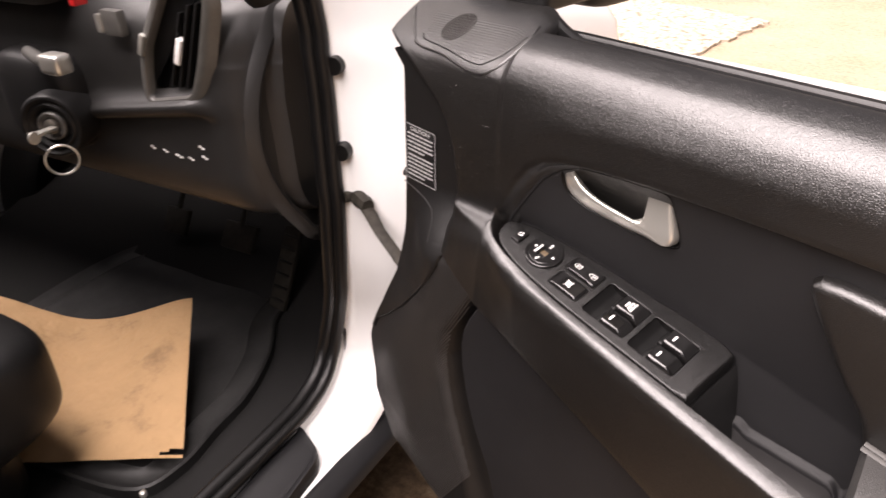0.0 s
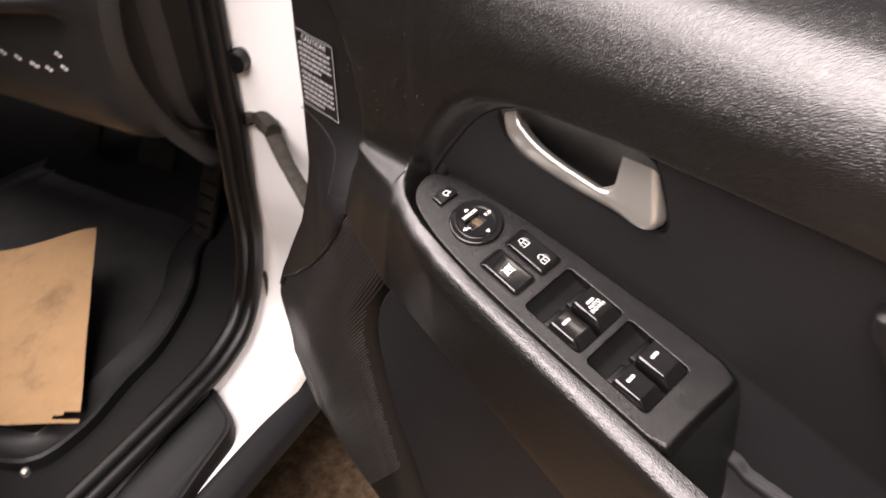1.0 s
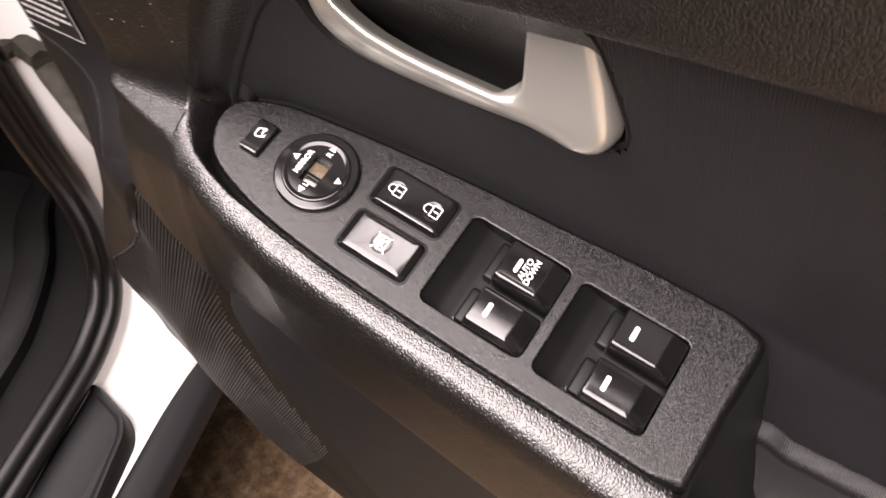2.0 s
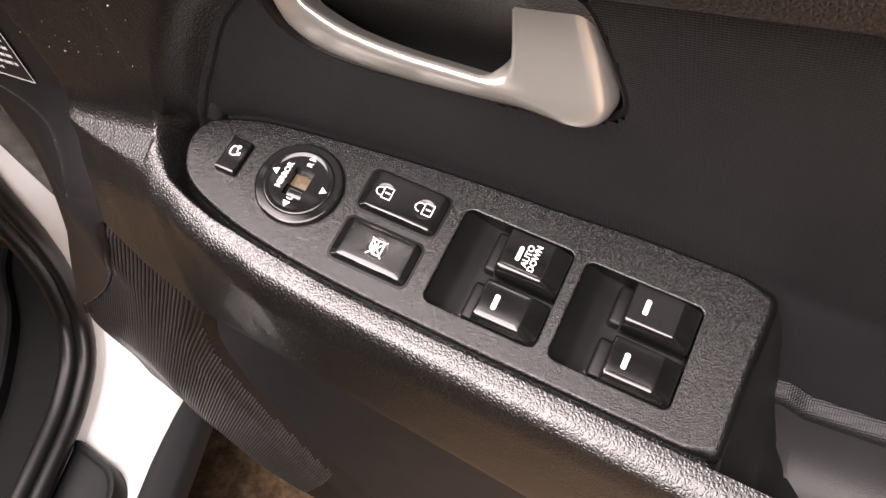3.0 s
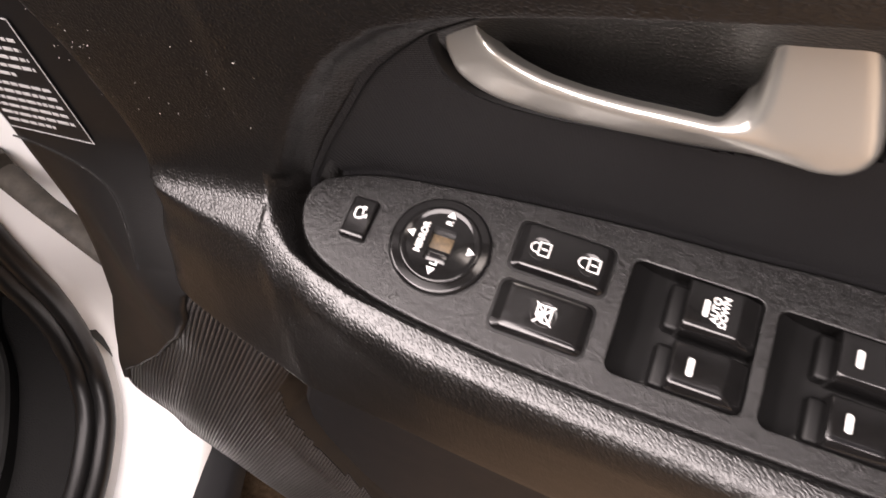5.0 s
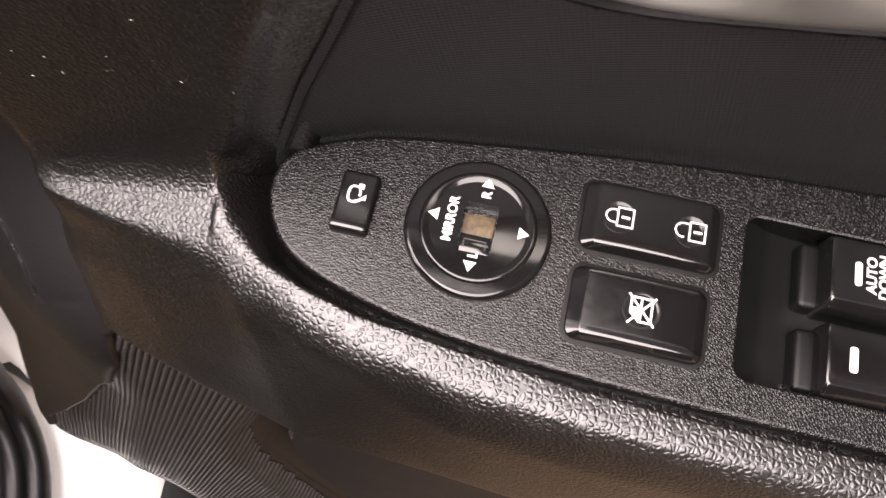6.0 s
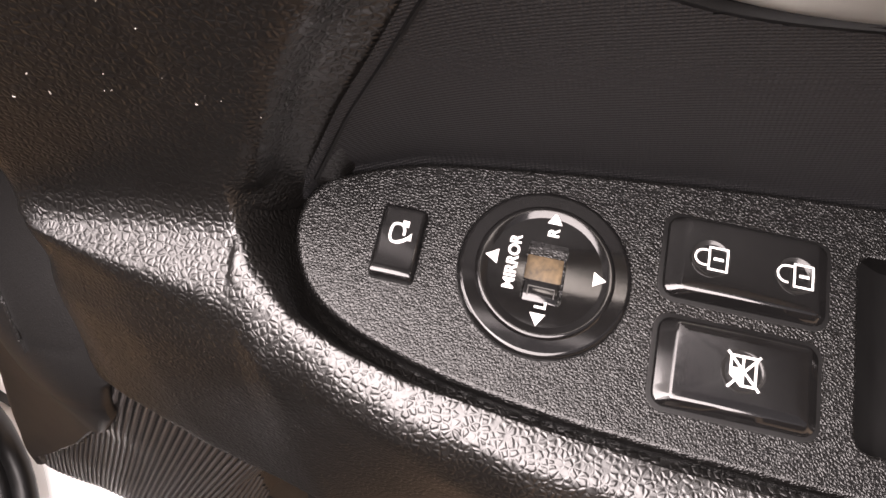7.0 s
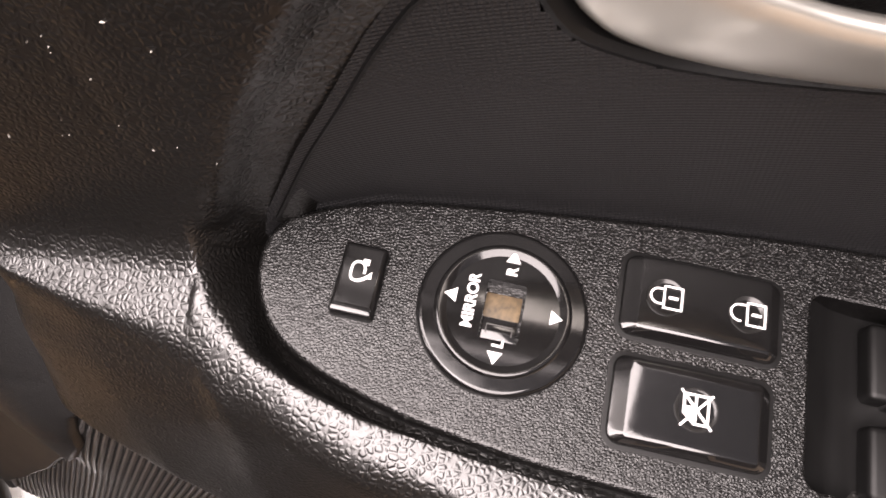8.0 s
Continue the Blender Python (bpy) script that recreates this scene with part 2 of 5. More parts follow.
def pchip(points, per):
    """Points on a curve without overshoot, per of them between each two of the given ones."""
    P = np.array(points, float)
    run = np.r_[0, np.cumsum(np.linalg.norm(np.diff(P, axis=0), axis=1) + 1e-6)]
    h = np.diff(run)[:, None]
    d = np.diff(P, axis=0) / h
    m = np.zeros_like(P)
    w1, w2 = 2 * h[1:] + h[:-1], h[1:] + 2 * h[:-1]
    ok = d[:-1] * d[1:] > 0
    m[1:-1] = np.where(ok, (w1 + w2) / (w1 / np.where(ok, d[:-1], 1) + w2 / np.where(ok, d[1:], 1)), 0)
    m[0], m[-1] = d[0], d[-1]
    t = np.linspace(0, 1, per, endpoint=False)[None, :, None]
    a, b, ma, mb, hh = P[:-1, None], P[1:, None], m[:-1, None], m[1:, None], h[:, None]
    out = (2 * t**3 - 3 * t**2 + 1) * a + (t**3 - 2 * t**2 + t) * hh * ma + (3 * t**2 - 2 * t**3) * b + (t**3 - t**2) * hh * mb
    return np.vstack([out.reshape(-1, P.shape[1]), P[-1:]])


def tube(path, radius, sides=10, flat=1.0):
    """A pipe round a path."""
    P = [Vector(p) for p in path]
    rows, a = [], None
    for i, p in enumerate(P):
        t = (P[min(i + 1, len(P) - 1)] - P[max(i - 1, 0)]).normalized()
        if a is None:
            a = t.cross(Vector((0, 0, 1)) if abs(t.z) < 0.9 else Vector((1, 0, 0))).normalized()
        a = (a - t * a.dot(t)).normalized()
        b = t.cross(a)
        r = radius[i] if isinstance(radius, (list, tuple, np.ndarray)) else radius
        rows.append([p + (a * math.cos(x) + b * math.sin(x) * flat) * r for x in np.linspace(0, 2 * math.pi, sides, endpoint=False)])
    return grid(rows, wrap=True, caps=True)


def dense(loop, step):
    """The closed loop with points added, none further apart than step."""
    out = []
    for a, b in zip(loop, list(loop[1:]) + [loop[0]]):
        n = max(1, int(math.dist(a, b) / step))
        out += [(a[0] + (b[0] - a[0]) * i / n, a[1] + (b[1] - a[1]) * i / n) for i in range(n)]
    return out


def rounded_poly(points, radius, n=6):
    """A polygon with each corner cut by a curve."""
    out = []
    for i, p in enumerate(points):
        p, a, b = Vector(p), Vector(points[i - 1]), Vector(points[(i + 1) % len(points)])
        r = min(radius, (a - p).length * 0.45, (b - p).length * 0.45)
        q0, q1 = p + (a - p).normalized() * r, p + (b - p).normalized() * r
        out += [tuple(q0 * (1 - k) ** 2 + p * 2 * k * (1 - k) + q1 * k * k) for k in np.linspace(0, 1, n)]
    return out


def rounded_rect(x0, x1, y0, y1, r, n=6):
    out = []
    for cx, cy, a0 in ((x1 - r, y1 - r, 0), (x0 + r, y1 - r, 90), (x0 + r, y0 + r, 180), (x1 - r, y0 + r, 270)):
        out += [(cx + r * math.cos(radians(a0 + 90 * i / n)), cy + r * math.sin(radians(a0 + 90 * i / n))) for i in range(n + 1)]
    return out


def shrink(loop, d):
    """The loop (counter-clockwise) moved inwards by d."""
    P = np.array(loop, float)
    t = np.roll(P, -1, 0) - np.roll(P, 1, 0)
    t /= np.linalg.norm(t, axis=1)[:, None] + 1e-12
    return P + d * np.stack([-t[:, 1], t[:, 0]], 1)


def stacked(loop, rings, top=None):
    """Rings (inset, height) of one outline, closed on top; top(x, y) adds a shape inside the last ring."""
    rows = [[(x, y, h) for x, y in shrink(loop, d)] for d, h in rings]
    last = np.array(rows[-1])
    mid = last.mean(0)
    if top:
        rows.pop()
        for k in (1.0, 0.93, 0.84, 0.72, 0.58, 0.44, 0.3, 0.15):
            rows.append([(x, y, mid[2] + top(x, y)) for x, y in ((mid[0] + (p[0] - mid[0]) * k, mid[1] + (p[1] - mid[1]) * k) for p in last)])
    pts, faces = grid(rows, wrap=True)
    w = len(rows[0])
    faces.append(tuple((len(rows) - 1) * w + j for j in range(w)))
    return pts, faces


def box(x0, x1, y0, y1, z0, z1, bevel=0.003, segments=2):
    bm = bmesh.new()
    bmesh.ops.create_cube(bm, size=1.0)
    for v in bm.verts:
        v.co = ((x0 + x1) / 2 + v.co.x * (x1 - x0), (y0 + y1) / 2 + v.co.y * (y1 - y0), (z0 + z1) / 2 + v.co.z * (z1 - z0))
    if bevel:
        bmesh.ops.bevel(bm, geom=bm.edges[:], offset=bevel, segments=segments, affect="EDGES", profile=0.6)
    return bm


def smooth01(a, b, v):
    k = np.clip((v - a) / (b - a), 0, 1)
    return k * k * (3 - 2 * k)


def writing(text, size, mat, parent, m, label="", name="lettering", bold=0.0):
    cu = bpy.data.curves.new(name, "FONT")
    cu.body, cu.size, cu.align_x, cu.align_y, cu.offset = text, size, "CENTER", "CENTER", bold
    cu.extrude, cu.space_line = 0.00006, 0.85
    ob = bpy.data.objects.new(name, cu)
    scene.collection.objects.link(ob)
    me = bpy.data.meshes.new_from_object(ob.evaluated_get(bpy.context.evaluated_depsgraph_get()))
    bpy.data.objects.remove(ob)
    me.materials.clear()
    return part(name, me, mat, parent, label, m)


def flat_shape(polys, thick=0.00012):
    """Thin raised print from outlines in the plane."""
    pieces = []
    for poly in polys:
        n = len(poly)
        pts = [(x, y, 0) for x, y in poly] + [(x, y, thick) for x, y in poly]
        faces = [tuple(range(n, 2 * n))] + [(i, (i + 1) % n, n + (i + 1) % n, n + i) for i in range(n)]
        pieces.append((pts, faces))
    return merged(*pieces)


def stroke(points, w):
    """A line of width w as an outline."""
    P = np.array(points, float)
    t = np.gradient(P, axis=0)
    t /= np.linalg.norm(t, axis=1)[:, None]
    n = np.stack([-t[:, 1], t[:, 0]], 1) * w / 2
    return [tuple(p) for p in np.vstack([P - n, (P + n)[::-1]])]


def wall_box(x0, x1, y0, y1, z0, z1):
    return box(x0, x1, y0, y1, z0, z1, 0.02, 2)


# ---- ground ----
ground_rows = [[(x, y, 0.012 * noise.noise((x * 0.6, y * 0.6, 0)) if abs(x) < 9 and abs(y) < 9 else 0.0) for x in xs] for xs, ys in [(sorted({*np.linspace(-8, 8, 81), -4000, -400, -60, 60, 400, 4000}), None)] for y in sorted({*np.linspace(-8, 8, 81), -4000, -400, -60, 60, 400, 4000})]
ground = part("ground", grid(ground_rows), M_GROUND)
tagged(ground, "brown earthy concrete yard, stained, wet and with painted shade by the car", "ground", kind="structure")
# Unseen walls, added to block the low sky and darken reflections.
for i, (x0, x1, y0, y1, h) in enumerate(((-7.2, 6.2, -5.2, -5.0, 3.4), (6.0, 6.2, -5.0, 9.0, 3.0), (-7.2, -7.0, -5.0, 9.0, 3.0), (-7.2, 6.2, 9.0, 9.2, 3.0))):
    w_ = part("sky_block_wall_%d" % (i + 1), wall_box(x0, x1, y0, y1, 0.0, h), M_WALL)
    tagged(w_, "unseen grey-brown wall added to block low sky light", "wall", kind="structure")

# ---- the open door ----
# x runs along the door from its hinges, y out through it, z up; the mirror knob sits at x = y = 0.
CAR = pose(-0.335, -0.06, 0, 0, 0, 17.0)
car = thing("car", CAR, label="white car with black cabin, its front door open", category="car")
door = thing("front_door", pose(-0.30, 0.06, 0.43), label="open front door with black plastic inner trim")
door.parent, door.matrix_parent_inverse = car, CAR.inverted()


def panel_z(x, y):
    return 0.9 - 0.25 * x + 0.195 * y


def insert_top(x):
    return np.interp(x, [-0.056, -0.052, -0.0335, -0.0233, -0.0145, -0.0077, 0.001, 0.0098, 0.0307, 0.0578, 0.0932, 0.1535, 0.2038, 0.3, 0.8], [0.902, 0.908, 0.9357, 0.9489, 0.9608, 0.9685, 0.9755, 0.9817, 0.9905, 0.993, 0.9925, 0.9934, 0.992, 0.988, 0.96])


def panel_in(x):
    """The panel's edge towards the cabin."""
    return np.interp(x, [-0.056, -0.0525, -0.0495, -0.0471, -0.043, -0.0359, -0.025, -0.0099, 0.0157, 0.0481, 0.2], [0.006, 0.002, -0.004, -0.0100, -0.0158, -0.0203, -0.0239, -0.0273, -0.0300, -0.0314, -0.032])


def panel_out(x):
    """The panel's edge towards the insert."""
    return np.interp(x, [-0.06, -0.0484, -0.0425, -0.0275, -0.0064, 0.0259, 0.0594, 0.0923, 0.1235, 0.1519, 0.8], [0.004, 0.0070, 0.0122, 0.0180, 0.0216, 0.0257, 0.0288, 0.0307, 0.0331, 0.0338, 0.0338])


def insert_y(x, z):
    zi = insert_top(x)
    zb = panel_z(x, panel_out(x))
    k = np.clip((zi - z) / max(zi - zb, 0.004), -0.2, 1.0)
    yb = panel_out(x) + 0.0012
    return min(0.007, yb) + (yb - min(0.007, yb)) * k


def bolster_low(x):
    return np.interp(x, [-0.3, -0.1166, -0.066, 0.3, 0.8], [0.90, 0.8625, 0.8435, 0.672, 0.60])


def front_edge(z):
    """Where the trim ends towards the hinges."""
    return np.interp(z, [0.425, 0.445, 0.511, 0.58, 0.68, 0.70, 0.745, 0.79, 0.917, 1.03, 1.046], [-0.10, -0.134, -0.258, -0.284, -0.272, -0.264, -0.240, -0.222, -0.2065, -0.197, -0.21])


def lower_y(x, z):
    """The face of the door's lower front, which swells out below the sticker."""
    base = 0.028 * smooth01(0.86, 0.72, z)
    return 0.0118 - base - (0.040 - base) * smooth01(0.915, 0.85, z) * smooth01(0.0, 0.09, x - front_edge(z))


def section_front(x):
    """The trim ahead of the switch panel: a face that bends out into a shelf with a rounded crown."""
    k = smooth01(-0.155, -0.100, x)
    lo = bolster_low(x)
    t = smooth01(-0.02, -0.085, x)          # the top widens towards the mirror
    a = [(0.066 + 0.032 * t, 1.064 + 0.022 * t), (0.050 + 0.032 * t, 1.0725 + 0.013 * t), (0.026 + 0.012 * t, 1.066 + 0.005 * t), (0.006, 1.046), (0.000, 1.018), (0.001, 0.972), (0.001, 0.954), (0.000, 0.944), (-0.0005, 0.938), (-0.001, 0.932), (-0.0015, 0.926), (-0.0015, 0.920), (-0.001, 0.915)]
    a += [(lower_y(x, z) - 0.0015, z) for z in (0.909, 0.903, 0.896, 0.882)] + [(lower_y(x, lo) - 0.0015, lo + 0.003), (0.03, lo)]
    c = np.interp(x, [-0.140, -0.130, -0.119, -0.1075, -0.085, -0.065, -0.0575, -0.048, -0.040], [0.006, 0.001, -0.0055, -0.0112, -0.0178, -0.0219, -0.0237, -0.0260, -0.0278])    # the crown
    f = -0.004
    b = [(0.064 + 0.034 * t, 1.064 + 0.022 * t), (0.050 + 0.032 * t, 1.0725 + 0.013 * t), (0.024 + 0.014 * t, 1.066 + 0.005 * t), (0.003, 1.044), (-0.003, 0.985), (f, 0.942), (f - 0.0003, 0.931), (f - 0.0010, 0.9260), (f - 0.0016, 0.9238), (f - 0.0024, 0.9222), (f - 0.0033, 0.9208), (f - 0.0043, 0.9197), (f - 0.0054, 0.9188),
        (f + (c - f) * 0.86, 0.9188 - 0.52 * max(f - 0.0054 - (f + (c - f) * 0.86), 0.0)), (c - 0.0012, 0.9075), (c - 0.0058, 0.897), (c - 0.0118, 0.897 * 0.4 + lo * 0.6), (c - 0.0145, lo + 0.0035), (0.0, lo)]
    return np.array(a) * (1 - k) + np.array(b) * k


TIP = -0.0575


def section_rear(x):
    """The trim round the recess that holds insert and switch panel."""
    zi, zl = insert_top(x), bolster_low(x)
    zu = np.interp(x, [TIP, -0.0565, -0.0525, -0.0441, -0.0374, -0.0307, -0.0181, 0.0, 0.02, 0.05, 0.1, 0.2, 0.3, 0.8], [0.9225, 0.9238, 0.928, 0.9428, 0.9549, 0.9645, 0.9790, 0.9900, 0.9945, 0.9970, 0.999, 0.997, 0.993, 0.966])
    yl = np.interp(x, [TIP, -0.0565, -0.0521, -0.0439, -0.0348, -0.0222, 0.0, 0.03], [-0.0078, -0.0100, -0.0150, -0.0218, -0.0252, -0.0282, -0.0302, -0.0324]) if x < 0.03 else panel_in(x) - 0.0016
    pin = panel_in(x) - 0.0006
    lip = np.interp(x, [TIP, -0.045, -0.022, 0.0, 0.03], [0.0058, 0.0050, 0.0034, 0.0016, 0.0003])
    zp, zk = panel_z(x, yl), panel_z(x, -0.033)
    v = np.interp(x, [TIP, -0.034, -0.0177, 0.0, 0.03], [0.0130, 0.0085, 0.0050, 0.0012, 0.0])
    t = smooth01(0.166, 0.174, x)           # past the panel the recess drops into the tray
    low = panel_z(x, 0.0) - 0.012
    yw = insert_y(x, zi) + 0.002
    up = 0.004 - 0.03 * min(max(x, -0.02), 0.25)
    full = np.array([(0.063, 1.064 + up), (0.050, 1.0725 + up), (0.022, 1.066 + up), (0.002, 1.044), (-0.004, max(zu + 0.025, 0.985)), (-0.0040, zu + 0.007), (-0.0030, zu), (0.0035, zu + (zi - zu) * 0.45), (yw, zi - 0.004),
        (max(yw + 0.004, 0.056 * smooth01(-0.05, -0.03, x)), low + (0.742 - low) * t), (pin + 0.006, low + (0.742 - low) * t), (pin, zp - 0.005 + (0.76 - zp) * t), (yl, zp + 0.0002 + lip),
        (yl + (min(yl - 0.0095, -0.0420 + v) - yl) * 0.64, zp + lip * 0.4 - 0.0011), (min(yl - 0.0095, -0.0420 + v) - 0.02 * max(x - 0.05, 0), zk - 0.0062 + lip * 0.6), (-0.0445 + v - 0.02 * max(x - 0.05, 0), zk - 0.018 + lip * 0.8), (-0.0425 + v * 0.5 - 0.01 * max(x - 0.05, 0), zl + 0.024), (-0.0385, zl + 0.0025), (0.0, zl)])
    w = np.ones((19, 1))
    w[7:12] = smooth01(TIP, -0.0505, x)
    w[[5, 6]] = smooth01(TIP, -0.0500, x)
    w[12] = smooth01(TIP, -0.0515, x)
    w[13] = smooth01(TIP, -0.0440, x)
    return section_front(x) * (1 - w) + full * w


def trim_border(z):
    """Where the padded trim ends towards the hinges."""
    return np.interp(z, [0.84, 0.875, 0.892, 0.902, 0.912, 0.925, 0.945, 0.972, 0.995, 1.010, 1.026, 1.038, 1.046, 1.052, 1.060, 1.09], [-0.117, -0.1175, -0.1185, -0.119, -0.119, -0.1195, -0.120, -0.1245, -0.134, -0.143, -0.163, -0.181, -0.196, -0.211, -0.232, -0.236])


def trim_rows(xs, per):
    rows = []
    for x in xs:
        sec = section_front(x)
        if x > TIP:
            r = smooth01(TIP, -0.048, x)
            sec = sec * (1 - r) + section_rear(x) * r
            sec[5:14] = section_rear(x)[5:14]
        out = []
        for y, z in pchip(sec, per):
            d = x - trim_border(z)
            q = smooth01(0.912, 0.885, z)         # a roll above, a close joint below
            out.append((x, y + (0.045 - 0.037 * q) * (1 - smooth01(-0.004, 0.016 - 0.013 * q, d)) ** 2 + 0.03 * smooth01(0, 0.03, -d), z))
        rows.append(out)
    return rows


xs = np.r_[np.arange(-0.258, -0.07, 0.0022), np.arange(-0.07, -0.02, 0.0007), np.arange(-0.02, 0.30, 0.0022), np.arange(0.30, 0.81, 0.012)]
part("upper_trim", grid(trim_rows(xs, 16)), M_TRIM, door, "soft black leather-grained upper trim and armrest", sharp=60)

# front strip under the padded trim, with a rounded tongue over the grille
def grille_start(z):
    return np.interp(z, [0.69, 0.709, 0.735, 0.760, 0.790, 0.815, 0.8445, 0.862, 0.87], [-0.29, -0.2605, -0.2270, -0.1980, -0.1700, -0.1470, -0.1240, -0.1165, -0.100])


rows = []
for z in np.r_[np.linspace(0.700, 0.90, 90), np.linspace(0.904, 1.046, 40)]:
    x0 = front_edge(z)
    x1 = max(min(grille_start(z), -0.080), x0 + 0.004) if z < 0.87 else -0.080
    row = [(x0 + 0.004, 0.10, z), (x0 + 0.001, 0.05, z), (x0, lower_y(x0, z) + 0.0042, z), (x0 + 0.0008, lower_y(x0, z) + 0.001, z)]
    row += [(x, lower_y(x, z), z) for x in np.linspace(x0 + 0.002, x1, 34)]
    xe, ye, _ = row[-1]
    row += [(xe + 0.0012, ye + 0.0007, z - 0.0008), (xe + 0.0018, ye + 0.0026, z - 0.0014), (xe + 0.0024, ye + 0.012, z - 0.0018)]
    rows.append(row)
part("front_strip", grid(rows), M_STRIP, door, "plain black plastic strip with a warning sticker")

part("seam", tube([(x, lower_y(x, z) - 0.0004, z) for x, z in spline([(-0.2085, 0.9035), (-0.190, 0.899), (-0.165, 0.8925), (-0.1545, 0.888), (-0.146, 0.878), (-0.140, 0.866)], 40)], 0.0005, 5), M_TRIM, door)

# speaker grille: a bulge at the lower front that turns away along a crease
rows, valley = [], []
for v in np.linspace(0, 1, 120):
    z = 0.425 + v * 0.437
    x0 = max(grille_start(z) - 0.004, front_edge(z)) if z > 0.69 else front_edge(z)
    x1 = np.interp(z, [0.425, 0.51, 0.60, 0.64, 0.68, 0.73, 0.765, 0.80, 0.83, 0.845, 0.862], [-0.06, -0.090, -0.114, -0.124, -0.132, -0.136, -0.126, -0.104, -0.080, -0.066, -0.076])
    tuck = 0.0035 * smooth01(0.0, 0.006, x1 - x0)
    row = []
    for u in np.linspace(0, 1, 76):
        x = x0 + (x1 - x0) * u
        row.append((x, lower_y(x, z) + tuck + 0.006 * smooth01(0.68, 0.60, z) * smooth01(0.6, 0.0, u), z))
    row = [(x0 + 0.006, 0.09, z), (x0 + 0.001, 0.03, z), (x0 - 0.0003, row[0][1] + 0.003, z)] + row
    x, y, _ = row[-1]
    turn = 0.016 * smooth01(0.862, 0.80, z)
    row += [(x + turn * a, y + turn * b, z) for a, b in ((0.25, 0.04), (0.5, 0.16), (0.72, 0.36), (0.9, 0.62))]
    rows.append(row)
    x, y, _ = row[-1]
    valley.append([(x + dx, y + (0.012 - y) * k, z) for dx, k in ((-0.0004, 0.0), (0.002, 0.12), (0.005, 0.40), (0.009, 0.75), (0.015, 0.95), (0.035, 1.0))])
grille = part("speaker_grille", grid(rows), M_STRIP, door, "black perforated speaker grille at the foot of the door")

# its upright ribs, each a row of small knobs
GX = np.array([r[3][0] for r in rows]), np.array([r[-1][0] for r in rows])
GZ = np.array([r[0][2] for r in rows])
for c in np.arange(-0.74, -0.47, 0.0027):
    path = []
    for z in np.arange(0.428, 0.8615, 0.0016):
        x = c + 0.67 * z                    # they lean towards the hinges at the foot
        if np.interp(z, GZ, GX[0]) + 0.0020 + 0.0055 * smooth01(0.70, 0.73, z) < x < np.interp(z, GZ, GX[1]) - 0.001:
            j = int(np.clip(np.searchsorted(GZ, z), 1, 119))
            ya, yb = (np.interp(x, [p[0] for p in rows[i][3:]], [p[1] for p in rows[i][3:]]) for i in (j - 1, j))
            path.append((x, ya + (yb - ya) * (z - GZ[j - 1]) / (GZ[j] - GZ[j - 1]) - 0.0001, z))
    if len(path) > 4:
        part("rib", tube(path, [0.00088 if i % 2 else 0.00066 for i in range(len(path))], 6), M_RIB, grille)

part("grille_edge", grid(valley), M_STRIP, door, "black rounded edge of the speaker grille")

# lower panel behind, with its valley
def under(x, z, top):
    """The height z, squeezed so that top lies just inside the armrest's lower edge."""
    return 0.44 + (z - 0.44) * (min(top, bolster_low(x) + 0.012) - 0.44) / (top - 0.44)


rows = [[(x, 0.018 - 0.030 * smooth01(-0.05, 0.1, x) + 0.002 * math.sin(z * 30), under(x, z, 0.83)) for x in np.linspace(front_edge(z) + 0.012, 0.8, 60)] for z in np.linspace(0.44, 0.83, 30)]
part("lower_panel", grid(rows), M_STRIP, door)

# map pocket
rows = []
for z in np.linspace(0.44, 0.842, 80):
    x0 = np.interp(z, [0.44, 0.577, 0.612, 0.660, 0.700, 0.740, 0.765, 0.785, 0.803, 0.820, 0.842], [0.01, -0.0545, -0.063, -0.082, -0.0925, -0.0975, -0.0975, -0.0930, -0.0845, -0.0735, -0.055])
    row = []
    for u in np.linspace(0, 1, 70):
        x = x0 + (0.8 - x0) * u**2.2
        d = x - x0
        row.append((x, 0.012 - 0.038 * (smooth01(-0.004, 0.010, d)) + 0.012 * smooth01(0.03, 0.25, d), under(x, z, 0.842)))
    rows.append(row)
part("map_pocket", grid(rows), M_MAP, door, "dark grey smooth plastic map pocket")

# insert
rows = []
for v in np.linspace(0, 1, 60):
    row = []
    for x in np.r_[np.arange(-0.0525, 0.31, 0.002), np.arange(0.32, 0.8, 0.02)]:
        lo = (panel_z(x, panel_out(x)) - 0.005) * (1 - smooth01(0.06, 0.15, x)) + np.interp(x, [0.170, 0.28, 0.8], [0.795, 0.785, 0.70]) * smooth01(0.06, 0.15, x)
        hi = insert_top(x) + 0.004
        z = lo + (hi - lo) * v
        row.append((x, insert_y(x, z), z))
    rows.append(row)
cup = [(0.0118, 0.9805), (0.0106, 0.9745), (0.0112, 0.9675), (0.0150, 0.9597), (0.0235, 0.9540), (0.034, 0.9500), (0.050, 0.9468), (0.076, 0.9434), (0.104, 0.9428), (0.1130, 0.9440), (0.1182, 0.9476), (0.1195, 0.9532), (0.1181, 0.9640), (0.1157, 0.9755), (0.1130, 0.9860), (0.108, 0.9905), (0.090, 0.9908), (0.060, 0.9902), (0.030, 0.9880), (0.017, 0.9850)]
cup_loop = [tuple(p) for p in spline(cup, 80, closed=True)]


def within(loop, x, z):
    hit = False
    for (a, b), (c, d) in zip(loop, loop[1:] + loop[:1]):
        if (b > z) != (d > z) and x < (c - a) * (z - b) / (d - b) + a:
            hit = not hit
    return hit


pts, faces = grid(rows)
kept = [fc for fc in faces if not (0.0 < pts[fc[0]][0] < 0.125 and pts[fc[0]][2] > 0.93 and any(within(cup_loop, pts[i][0], pts[i][2]) for i in fc))]
